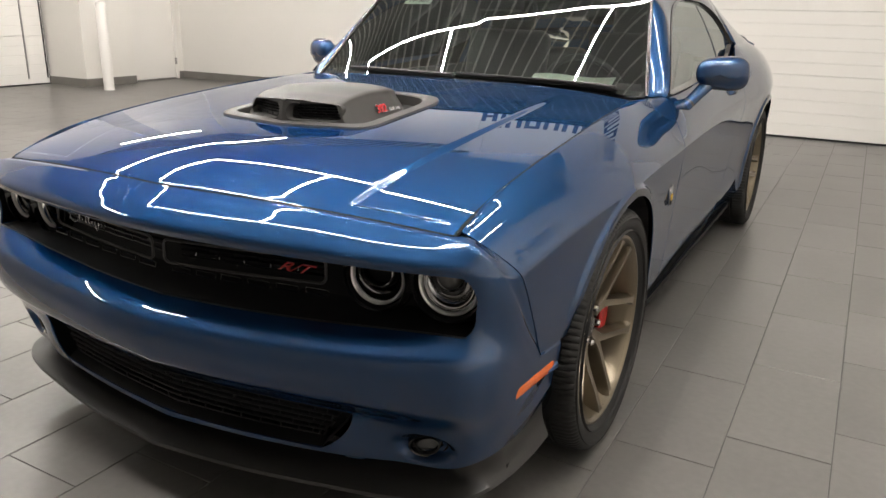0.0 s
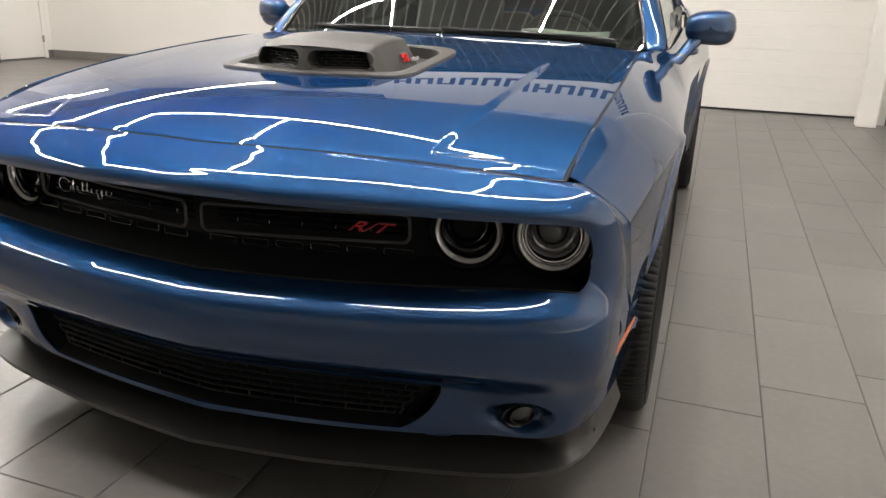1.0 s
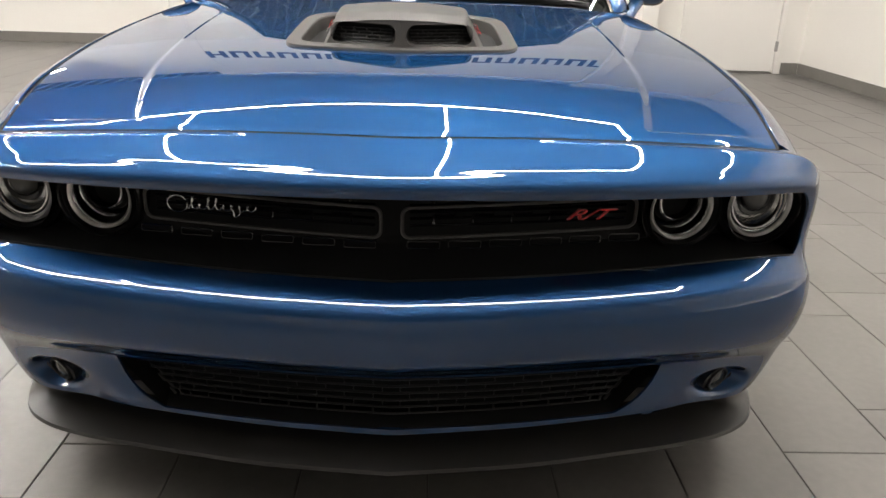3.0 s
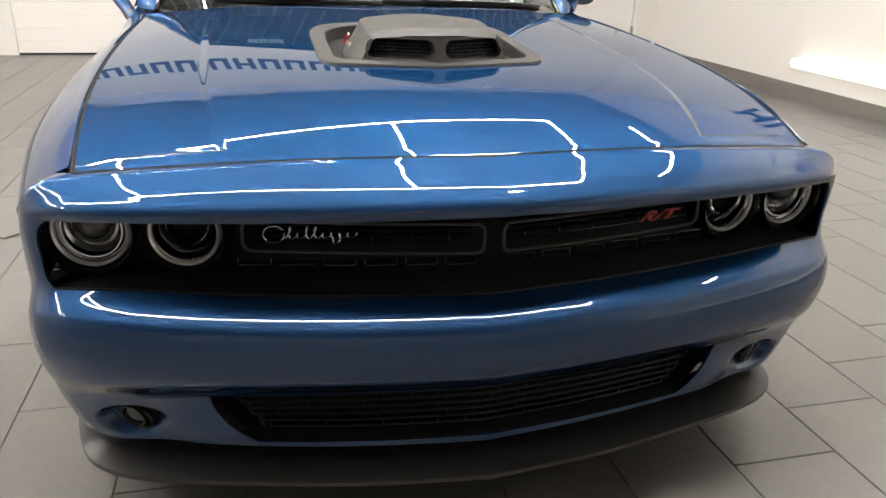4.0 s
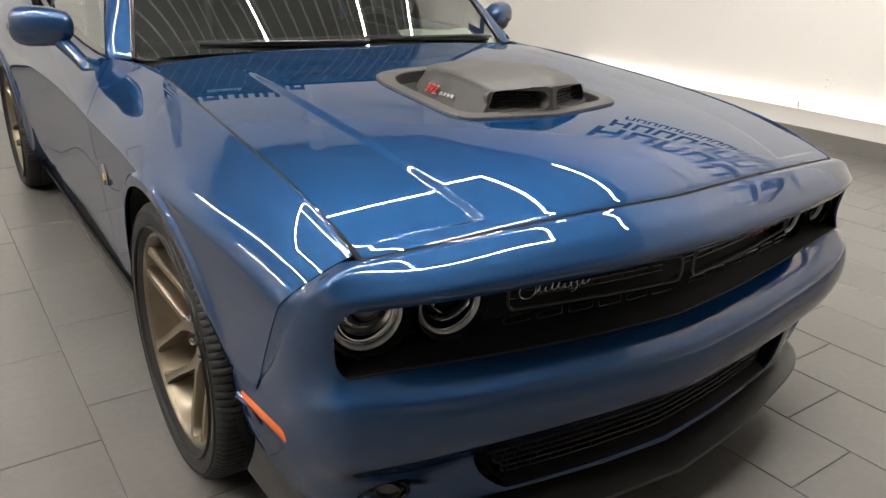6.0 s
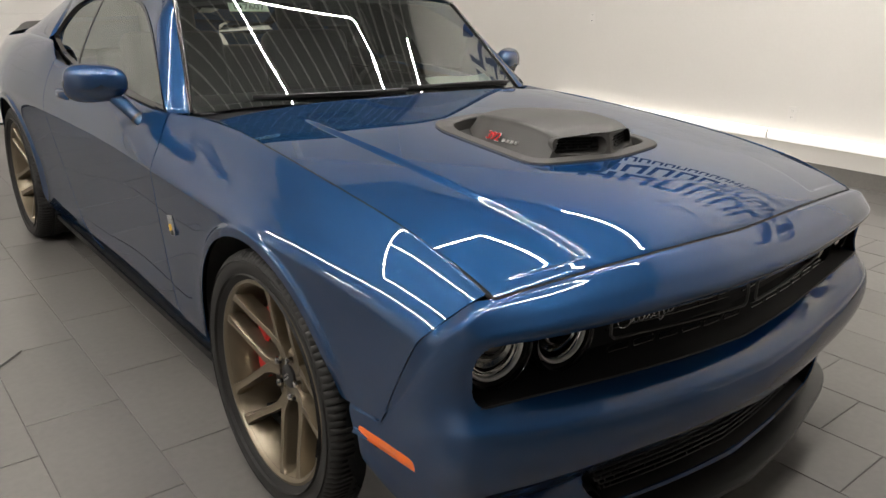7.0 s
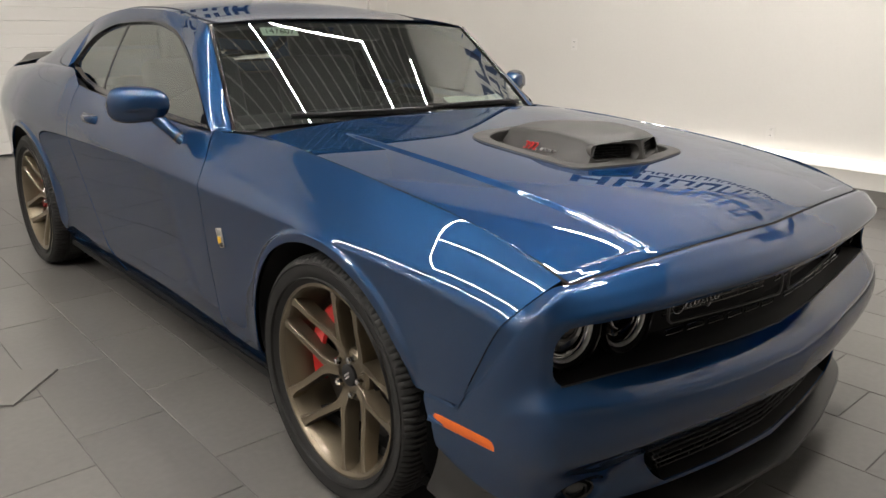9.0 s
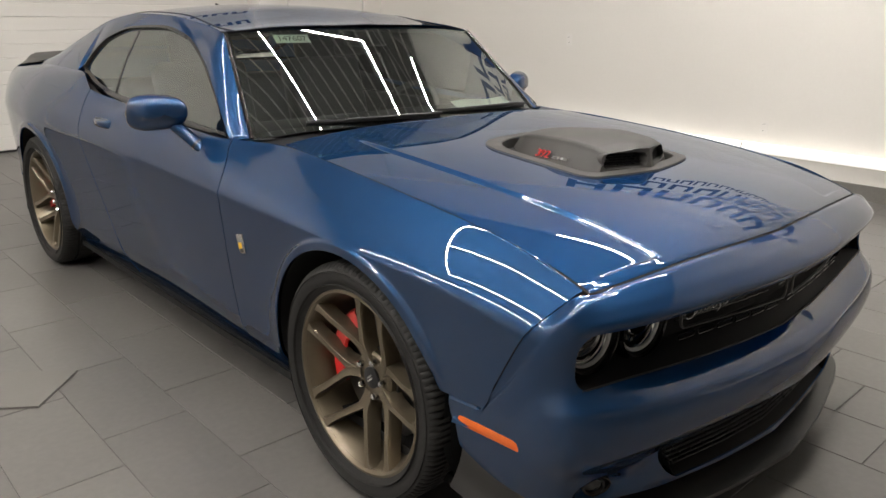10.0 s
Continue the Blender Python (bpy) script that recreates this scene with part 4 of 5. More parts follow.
cp("splitter", bm, SATIN, None, "satin graphite front splitter")
# Near-black sheet closing the underside, for the shade below the chin.
bm = bmesh.new()
grid(bm, lambda u, v: cover(COL(u), 12) + Vector((0, 0.004 + 0.10 * v, 0.003 - 0.04 * v * v)), steps(0, 6.0, 40), steps(0, 1, 5))
mirrored(bm)
clean(bm)
cp("chin_liner", bm, VOID)
for s in (1, -1):
    bm = bmesh.new()
    grid(bm, lambda u, v: Vector((lerp(side_x(-0.37, lerp(0.19, 0.478, u)) - 0.004, 0.80, v), -0.37 + 0.012 * math.sin(u * 3.1), lerp(0.17, 0.478, u))), steps(0, 1, 16), [0, 0.1, 1])
    if s < 0:
        flip_x(bm)
    cp("arch_guard", bm, BLACK)


# --- fog lamps and side markers ---

near_fog = min((cover(c, t) for c in steps(4, 7, 60) for t in steps(9.5, 12, 40)), key=lambda p: (p.x - FOG.x) ** 2 + (p.z - FOG.z) ** 2)
fog_y = near_fog.y + 0.019
MARK = [cover(c, t) for c in steps(6.4, 9, 80) for t in steps(4, 12, 60)]


def mark_x(y, z):
    return min(MARK, key=lambda p: (p.y - y) ** 2 + (p.z - z) ** 2).x


for s in (1, -1):
    bm = bmesh.new()
    lathe(bm, [(0.034, 0.008), (0.0005, 0.009)], 40, "y")
    clean(bm)
    root = cp("fog_lamp", bm, BLACK, None, "small round fog lamp in an oval black bezel")
    root.matrix_basis = pose(s * FOG.x, fog_y, FOG.z, 14, 0, s * 32)

    def rg(nm, prof, mat, lab, off=(0, 0), sc=(1, 1)):
        bm = bmesh.new()
        lathe(bm, prof, 40, "y", (off[0], 0, off[1]))
        for v in bm.verts:
            v.co.x *= sc[0]
            v.co.z *= sc[1]
        clean(bm)
        part(nm, bm, mat, root, lab)
    rg("bezel", [(0.050, 0.02), (0.049, -0.002), (0.046, -0.005), (0.042, -0.002), (0.037, 0.006), (0.030, 0.008)], GLOSS_BLACK, "gloss black oval bezel", sc=(1.0, 0.74))
    rg("rim", [(0.029, 0.0), (0.028, -0.006), (0.025, -0.006), (0.024, 0.0)], BLACK, "black lamp rim", (s * -0.003, 0.0))
    rg("lens", [(0.024, 0.0), (0.016, -0.005), (0.0005, -0.008)], SMOKE, "clear round lens", (s * -0.003, 0.0))

    def marker(u, v):
        y = lerp(-0.600, -0.412, u)
        z = lerp(0.402, 0.406, u) + v * 0.029
        bow = mark_x(-0.506, 0.415) - 0.5 * (mark_x(-0.6, 0.41) + mark_x(-0.412, 0.42))
        x = lerp(mark_x(-0.6, 0.41), mark_x(-0.412, 0.42), u) + bow * 4 * u * (1 - u) - 0.001 + 0.0035 * math.sin(math.pi * min(1, max(0, (v + 0.05) / 1.1))) * min(1.0, 12 * min(u, 1 - u) + 0.2)
        return Vector((s * x, y, z))
    bm = bmesh.new()
    grid(bm, marker, steps(0, 1, 24), steps(0, 1, 8))
    cp("side_marker", bm, ORANGE, None, "amber side marker lens")


# --- bonnet scoop ---
LIFT = [(0.0, -0.004), (0.0, 0.003), (0.05, 0.006), (0.93, 0.007), (1.0, 0.004), (1.0, -0.030)]


def bezel(u, v):
    t, h = LIFT[int(v)]
    x, y = lerp(kx[0](u), kx[1](u), t), lerp(ky[0](u), ky[1](u), t)
    return Vector((x, y, hood_z(min(x, 0.4), y) + h))


bm = bmesh.new()
grid(bm, bezel, steps(0, 11, 66), list(range(6)))
mirrored(bm)
clean(bm)
SCOOP = cp("bonnet_scoop", bm, SCOOP_GREY, None, "satin graphite twin-nostril bonnet scoop in a flush bezel")
bm = bmesh.new()
grid(bm, lambda u, v: Vector((kx[1](u) * v, lerp(-0.05, ky[1](u), v), hood_z(kx[1](u) * v, lerp(-0.05, ky[1](u), v)) - 0.028)), steps(0, 11, 44), [0.0, 0.5, 1.0])
mirrored(bm)
clean(bm)
part("well", bm, VOID, SCOOP, "dark gap round the scoop")

# The raised hood of the scoop: cross-sections from nose to tail.
sc_w = curve((-0.315, 0.190), (-0.28, 0.204), (-0.15, 0.210), (0.0, 0.190), (0.10, 0.150), (0.17, 0.10))
sc_wt = curve((-0.315, 0.150), (-0.28, 0.158), (-0.15, 0.158), (0.0, 0.142), (0.10, 0.112), (0.17, 0.07))
sc_h = curve((-0.315, 0.072), (-0.27, 0.085), (-0.18, 0.087), (0.0, 0.070), (0.10, 0.052), (0.17, 0.028))


def swept(x):
    """How far the scoop's mouth lies back beside its middle ridge."""
    return 0.40 * (math.sqrt(x * x + 0.0004) - 0.02)


def scoop_top(y, v):
    """v from 0 at the centre to 1 at the foot of the side."""
    base = hood_z(0.15, y) - 0.006
    wt, w, h = sc_wt(y), sc_w(y), sc_h(y)
    if v < 0.62:
        t = v / 0.62
        x = wt * 0.93 * t
        z = h - 0.010 * t * t
    elif v < 0.76:
        t = (v - 0.62) / 0.14 * math.pi / 2
        x = wt * 0.93 + wt * 0.07 * 1.6 * math.sin(t)
        z = h - 0.010 - 0.012 * (1 - math.cos(t))
    else:
        t = (v - 0.76) / 0.24
        x = lerp(wt * 1.042, w, t)
        z = lerp(h - 0.022, -0.02, t)
    yy = y - 0.006 + swept(x) * (1 - smooth(-0.25, 0.10, y))
    if y < -0.25:
        yy -= 0.016 * (1 - min(1.0, z / max(h, 1e-3)))
    return Vector((x, yy, base + z))


bm = bmesh.new()
grid(bm, scoop_top, steps(-0.315, 0.17, 36), steps(0, 1, 50))
mirrored(bm)
clean(bm)
part("scoop_shell", bm, SCOOP_GREY, SCOOP)


def nostril_outline(s, n=40):
    return dense(rounded(0.012, 0.172, 0.014, 0.062, 0.022, 6), 0.012)


def scoop_face(x, h):
    """A place on the front face of the scoop, h above its foot."""
    y = -0.321 + swept(x) - 0.016 * (1 - min(1.0, h / 0.072))
    return Vector((x, y, hood_z(0.15, -0.315) - 0.006 + h))


for s in (1, -1):
    # front face between nostril and shell
    outl = nostril_outline(s)
    bm = bmesh.new()
    n = len(outl)
    inner = [bm.verts.new(scoop_face(s * x, h)) for x, h in outl]
    cx, ch = 0.093, 0.034
    outer = []
    for x, h in outl:
        a = math.atan2((h - ch) / 0.034, (x - cx) / 0.1)
        ox, oh = cx + 0.100 * math.copysign(min(1, abs(math.cos(a)) * 1.3), math.cos(a)), ch + 0.036 * math.copysign(min(1, abs(math.sin(a)) * 1.3), math.sin(a))
        oh = max(-0.012, min(oh, 0.070 - 0.010 * (ox / 0.16) ** 2))
        ox = max(0.0, min(ox, lerp(0.188, 0.150, max(0, oh) / 0.070)))
        outer.append(bm.verts.new(scoop_face(s * ox, oh) + Vector((0, -0.0005, 0))))
    deep = [bm.verts.new(scoop_face(s * lerp(cx, x, 0.93), lerp(ch, h, 0.9)) + Vector((0, 0.05, 0.004))) for x, h in outl]
    for k in range(n):
        j = (k + 1) % n
        bm.faces.new((outer[k], outer[j], inner[j], inner[k]))
        bm.faces.new((inner[k], inner[j], deep[j], deep[k]))
    bmesh.ops.recalc_face_normals(bm, faces=bm.faces[:])
    nos = part("nostril", bm, SCOOP_GREY, SCOOP, "graphite air intake mouth")
    bm = bmesh.new()
    bm.faces.new([bm.verts.new(scoop_face(s * x, h) + Vector((0, 0.046, 0.004))) for x, h in outl])
    part("mouth", bm, VOID, nos, "dark mouth")
    for row in range(5):
        h = 0.018 + row * 0.0078
        bm = bmesh.new()
        sweep(bm, [scoop_face(s * x, h) + Vector((0, 0.022, 0)) for x in steps(0.022, 0.164, 8)], 0.0017, 6)
        part("bar", bm, BLACK, nos)
    for k in range(4):
        bm = bmesh.new()
        for row in range(4):
            x = 0.045 + k * 0.032 + (0.006 if row % 2 else -0.006)
            a = scoop_face(s * x, 0.018 + row * 0.0078) + Vector((0, 0.022, 0))
            sweep(bm, [a, a + Vector((0, 0, 0.0078))], 0.0018, 5)
        part("rib", bm, BLACK, nos)


def text_part(name, words, size, at, mat, parent, label="", depth=0.0015, shear=0.0, widen=1.0, bold=0.0):
    cu = bpy.data.curves.new(name, "FONT")
    cu.body, cu.size, cu.extrude, cu.align_x, cu.align_y, cu.shear, cu.offset = words, size, depth, "CENTER", "CENTER", shear, size * bold
    tmp = bpy.data.objects.new(name, cu)
    scene.collection.objects.link(tmp)
    dg = bpy.context.evaluated_depsgraph_get()
    me = bpy.data.meshes.new_from_object(tmp.evaluated_get(dg))
    bpy.data.objects.remove(tmp)
    me.materials.clear()
    me.materials.append(mat)
    ob = new(name, me)
    ob.parent = parent
    ob.matrix_basis = at @ Matrix.Diagonal((widen, 1, 1, 1))
    if label:
        tagged(ob, label)
    return ob


def facing(place, normal, up=(0, 0, 1)):
    """A pose whose z looks along normal and whose y is up."""
    n = Vector(normal).normalized()
    x = Vector(up).cross(n).normalized()
    y = n.cross(x)
    m = Matrix((x, y, n)).transposed().to_4x4()
    m.translation = place
    return m


for s in (1, -1):
    yb = -0.115
    p, q, r = scoop_top(yb, 0.90), scoop_top(yb + 0.02, 0.90), scoop_top(yb, 0.98)
    n = (q - p).cross(r - p).normalized()
    n = n if n.x > 0 else -n
    n = Vector((s * n.x, n.y, n.z))
    p.x *= s
    along = Vector((0, s, -0.02))
    text_part("badge_number", "392", 0.036, facing(p + n * 0.0035 + Vector((0, -0.022 * s * s if s > 0 else 0.028, 0.004)), n), RED, SCOOP, "red number badge with bright edge", 0.002, 0.15, 1.15)
    text_part("badge_edge", "392", 0.0405, facing(p + n * 0.0022 + Vector((0, -0.022 if s > 0 else 0.028, 0.004)), n), SILVER, SCOOP, "silver badge edge", 0.0012, 0.15, 1.15)
    for k in range(4):
        bm = bmesh.new()
        box(bm, -0.0068, 0.0068, -0.0062, 0.0062, 0, 0.002, 0.001)
        for v in bm.verts:
            v.co.x += 0.35 * v.co.y
        ob = part("badge_bar", bm, SILVER, SCOOP, flat=True)
        dy = (0.028 + k * 0.017) if s > 0 else (-0.018 - k * 0.017)
        ob.matrix_basis = facing(p + n * 0.003 + Vector((0, dy, -0.002)), n) @ pose(0, 0, 0)

# --- glasshouse ---
ws_bot_z, ws_top_z = curve((0, 0.985), (0.5, 0.978), (0.77, 0.958)), curve((0, 1.342), (0.4, 1.335), (0.66, 1.314))


def ws_bot_y(x):
    return 0.684 + 0.150 * (x / 0.77) ** 2


def ws_top_y(x):
    return 1.128 + 0.060 * (x / 0.66) ** 2


def screen(u, v, grow=0.0, sink=0.0):
    xb, xt = u * (0.768 + grow), u * (0.658 + grow)
    a = Vector((xb, ws_bot_y(abs(xb)), ws_bot_z(abs(xb))))
    b = Vector((xt, ws_top_y(abs(xt)), ws_top_z(abs(xt))))
    p = a.lerp(b, v)
    bow = 4 * v * (1 - v) * 0.006
    return p + Vector((0, -0.7 * (bow - sink), 0.7 * (bow - sink)))


bm = bmesh.new()
grid(bm, lambda u, v: screen(u, v, 0, 0.004), steps(-1, 1, 90), steps(0, 1, 30))
clean(bm)
ws = cp("windscreen", bm, WINDSCREEN, None, "clear curved windscreen with a dark border")
bm = bmesh.new()
grid(bm, lambda u, v: screen(u, v, 0, 0.007), steps(-1, 1, 60), steps(0, 1, 40), lambda u, v: abs(u) > 0.955 or v > 0.965 or v < 0.05)
part("dark_border", bm, BLACK, ws, "black ceramic border")
for s in (1, -1):
    bm = bmesh.new()
    sweep(bm, [screen(s * 0.994, v, 0.0, -0.0005) for v in steps(0, 1, 24)], 0.0075, 8, 0.7)
    part("side_trim", bm, GLOSS_BLACK, ws, "black trim strip along the windscreen")

rail_x = flow(0.12, (0.80, 0.772), (1.19, 0.662), (1.5, 0.640), (2.0, 0.628), (2.4, 0.635), (2.8, 0.67), (3.2, 0.735), (3.6, 0.748), (4.02, 0.71))
rail_z = flow(0.12, (0.80, 0.958), (1.19, 1.316), (1.45, 1.352), (1.75, 1.378), (2.05, 1.384), (2.4, 1.356), (2.8, 1.255), (3.2, 1.128), (3.6, 1.085), (4.02, 1.046))
WIN_F, WIN_R = 0.869, 2.503
win_top = flow(0.05, (0.869, 0.971), (0.90, 0.996), (1.051, 1.108), (1.26, 1.225), (1.479, 1.300), (1.752, 1.332), (2.10, 1.323), (2.332, 1.274), (2.433, 1.208), (2.503, 1.122))
win_low = flow(0.08, (0.869, 0.966), (1.126, 0.972), (1.47, 0.988), (2.037, 1.019), (2.28, 1.056), (2.42, 1.095), (2.503, 1.120))


def glass_x(z):
    d = z - 0.965
    return 0.838 - 0.30 * d - 0.52 * d * d


def lower_edge(y):
    if y < WIN_F:
        return side_top_z(max(y, 0.82))
    if y < WIN_R:
        return win_top(y)
    return side_top_z(y)


def lower_edge_x(y):
    if y < WIN_F:
        return side_top_x(y)
    if y < WIN_R:
        return glass_x(win_top(y))
    return side_top_x(y)


def pillar(y, v):
    a = Vector((lower_edge_x(y), y, lower_edge(y)))
    b = Vector((rail_x(y), y, rail_z(y)))
    if y < 1.19:
        b = Vector((0.77 - 0.108 * max(0.0, y - 0.834) / 0.354, y, lerp(0.958, 1.316, max(0, (y - 0.834) / 0.354))))
    p = a.lerp(b, v)
    gap = (b - a).length
    full = lerp(0.42, 0.05, smooth(1.10, 1.45, y))
    return p + Vector((0.8, -0.45 * (1 - smooth(1.0, 1.4, y)), 0.5)) * (full * gap * v * (1 - v))


for s in (1, -1):
    bm = bmesh.new()
    grid(bm, pillar, steps(0.82, 3.25, 150), steps(0, 1, 14))
    clean(bm)
    if s < 0:
        flip_x(bm)
    cp("roof_pillar", bm, PAINT)
    # side glass in two panes, with black seals round it
    for nm, y0, y1 in (("door_glass", 0.885, 2.005), ("quarter_glass", 2.02, 2.49)):
        bm = bmesh.new()
        grid(bm, lambda u, v: Vector((glass_x(lerp(win_low(u), win_top(u), v)) - 0.012, u, lerp(win_low(u), win_top(u), v))), steps(y0, y1, 40), steps(0, 1, 10))
        if s < 0:
            flip_x(bm)
        cp(nm, bm, SIDE_GLASS, None, "tinted side window")
    bm = bmesh.new()
    loop = [(y, win_low(y)) for y in steps(WIN_F, WIN_R, 60)] + [(y, win_top(y)) for y in steps(WIN_R, WIN_F, 80)[1:-1]]
    for a, b in zip(loop, loop[1:] + loop[:1]):
        def q(yz, w):
            cy, cz = 1.65, 1.13
            dy, dz = yz[0] - cy, yz[1] - cz
            ln = math.hypot(dy, dz * 3)
            z = yz[1] - dz * 3 / ln * w * 0.7
            y = yz[0] - dy / ln * w
            return Vector((s * (glass_x(z) - (0.012 if w > 0.01 else -0.003)), y, z))
        bm.faces.new([bm.verts.new(v) for v in (q(a, -0.004), q(b, -0.004), q(b, 0.010), q(a, 0.010))])
        bm.faces.new([bm.verts.new(v) for v in (q(a, 0.010), q(b, 0.010), q(b, 0.026), q(a, 0.026))])
    clean(bm)
    cp("window_seal", bm, GLOSS_BLACK, None, "black window seal")
    bm = bmesh.new()
    grid(bm, lambda u, v: Vector((s * (glass_x(lerp(win_low(2.012), win_top(2.012), u)) - 0.010), lerp(2.003, 2.022, v), lerp(win_low(2.012), win_top(2.012), u))), steps(0, 1, 8), [0, 1])
    cp("window_divider", bm, BLACK)
    # fender top to the screen's foot
    bm = bmesh.new()
    grid(bm, lambda u, v: Vector((s * lerp(side_top_x(u), 0.70, v), u, side_top_z(u) - 0.03 * v)), steps(0.60, 0.93, 12), steps(0, 1, 4))
    cp("cowl_corner", bm, PAINT)

# cowl, roof, rear glass, boot lid, tail
bm = bmesh.new()
grid(bm, lambda u, v: Vector((u, lerp(hood_rear_y(u) - 0.03, ws_bot_y(abs(u)) + 0.05, v), lerp(hood_z(u, 0.6) - 0.035, ws_bot_z(abs(u)) - 0.012, v))), steps(-0.76, 0.76, 30), [0, 0.5, 1])
cp("cowl", bm, BLACK, None, "black cowl panel under the windscreen")


def top_z(x, y):
    crown = curve((1.1, 0.026), (1.5, 0.045), (2.0, 0.05), (2.6, 0.05), (3.2, 0.03), (4.02, 0.02))(y)
    return rail_z(y) + crown * (1 - (x / rail_x(y)) ** 2)


def top_point(u, y):
    x = u * rail_x(y)
    pull = 0.07 * (1 - u * u) * (1 - smooth(1.19, 1.6, y))
    z = top_z(x, y)
    if y < 1.6:
        z = lerp(ws_top_z(min(0.66, abs(x))) + 0.006, z, smooth(1.15, 1.62, y))
    return Vector((x, y - pull, z))


bm = bmesh.new()
grid(bm, top_point, steps(-1, 1, 36), steps(1.192, 2.62, 50))
cp("roof", bm, PAINT)
bm = bmesh.new()
grid(bm, lambda u, y: top_point(u * 0.9, y), steps(-1, 1, 24), steps(2.63, 3.16, 16))
cp("rear_window", bm, SIDE_GLASS, None, "tinted rear window")
bm = bmesh.new()
grid(bm, top_point, steps(-1, 1, 36), steps(2.62, 3.17, 16), lambda u, y: abs(u) > 0.9)
grid(bm, top_point, steps(-1, 1, 36), steps(3.16, 4.02, 24))
cp("boot_lid", bm, PAINT)
bm = bmesh.new()


def tail(u, v):
    x = u * 0.86
    zt = lerp(1.046 + 0.02 * (1 - u * u), 0.32, v)
    y = 4.02 + 0.05 * (1 - u * u) * math.sin(math.pi * min(1, v * 1.1)) + 0.012 * math.sin(v * 9)
    w = lerp(0.71, 0.785, smooth(0, 0.3, v)) * u
    return Vector((w, y, zt))


grid(bm, tail, steps(-1, 1, 24), steps(0, 1, 18))
cp("rear_cover", bm, PAINT)
bm = bmesh.new()


def spoiler(u, v):
    x = u * 0.72
    prof = [(3.70, 0.0), (3.80, 0.028), (3.93, 0.064), (3.965, 0.070), (3.97, 0.060), (3.93, 0.03), (3.90, 0.0)][int(v)]
    end = 1 - smooth(0.86, 1.0, abs(u)) * 0.9
    return Vector((x, prof[0] - 0.05 * u * u, top_z(x, prof[0]) + prof[1] * end + 0.002))


grid(bm, spoiler, steps(-1, 1, 40), list(range(7)))
cp("boot_spoiler", bm, SATIN, None, "satin graphite boot spoiler")
bm = bmesh.new()
sweep(bm, [(0, 2.45, 1.37), (0, 2.50, 1.41), (0, 2.56, 1.435)], [0.03, 0.018, 0.006], 8, 1.0)
cp("roof_aerial", bm, BLACK, None, "black fin aerial")

# roof joint lines
for s in (1, -1):
    bm = bmesh.new()
    sweep(bm, [top_point(s * 0.93, y) + Vector((0, 0, 0.0005)) for y in steps(1.20, 2.62, 40)], 0.0028, 6)
    cp("roof_joint", bm, BLACK)


# --- mirrors ---
def door_mirror(s):
    bm = bmesh.new()
    # rounded wedge: outer half-lengths in x, y, z with a flat back
    def f(u, v):
        a, b = u, v
        cx, sxx = math.cos(a), math.sin(a)
        def pw(t, e):
            return math.copysign(abs(t) ** e, t)
        x = 0.094 * pw(math.sin(b), 0.55) * pw(cx, 0.66)
        z = 0.066 * pw(math.sin(b), 0.55) * pw(sxx, 0.70)
        y = -0.075 * math.cos(b) if math.cos(b) > 0 else -0.02 * math.cos(b)
        z *= 1 + 0.10 * (x / 0.102)
        y += 0.045 * (x / 0.102) + 0.01
        if z < -0.012:
            y += 0.016 * min(1.0, (-0.012 - z) / 0.012)
        return Vector((s * (0.976 + x), 1.13 + y, 1.038 + z))
    grid(bm, f, [2 * math.pi * k / 40 for k in range(40)], steps(0.004, math.pi - 0.004, 30), wrap=True)
    clean(bm)
    root = cp("door_mirror", bm, PAINT, None, "blue door mirror on a slanting stalk")
    bm = bmesh.new()
    sweep(bm, [(s * 0.835, 0.985, 0.872), (s * 0.862, 1.02, 0.905), (s * 0.892, 1.06, 0.945), (s * 0.925, 1.10, 0.99)], [0.030, 0.027, 0.026, 0.030], 16, 0.8)
    stalk = part("stalk", bm, PAINT, root)
    bm = bmesh.new()
    sweep(bm, [(s * 0.874, 1.036, 0.921), (s * 0.879, 1.042, 0.927)], [0.0275, 0.0275], 16, 0.8)
    part("joint_ring", bm, BLACK, root, "black joint ring")
    bm = bmesh.new()
    lathe(bm, [(0.0005, 0), (0.052, 0)], 32, "y", (0, 0, 0))
    for v in bm.verts:
        v.co = Vector((s * 0.98 + v.co.x * 1.8, 1.165 + v.co.x * 0.4 * s, 1.034 + v.co.z))
    part("mirror_glass", bm, CHROME, root, "mirror pane")
    return root


for s in (1, -1):
    door_mirror(s)
    # door handle
    bm = bmesh.new()
    hx = side_x(1.955, 0.905)
    grid(bm, lambda u, v: Vector((s * (hx - 0.006 + 0.030 * math.sin(math.pi * u) ** 0.5 * (1 - (2 * v - 1) ** 4)), lerp(1.86, 2.05, u), 0.905 + 0.022 * (2 * v - 1))), steps(0, 1, 20), steps(0, 1, 8))
    h = cp("door_handle", bm, PAINT)
    # Flat near-black patch, painted as the shade in the handle's recess.
    bm = bmesh.new()
    grid(bm, lambda u, v: Vector((s * (hx + 0.0015), lerp(1.89, 2.02, u), 0.880 + 0.03 * (v - 0.5))), steps(0, 1, 6), [0, 1])
    part("handle_recess", bm, VOID, h)

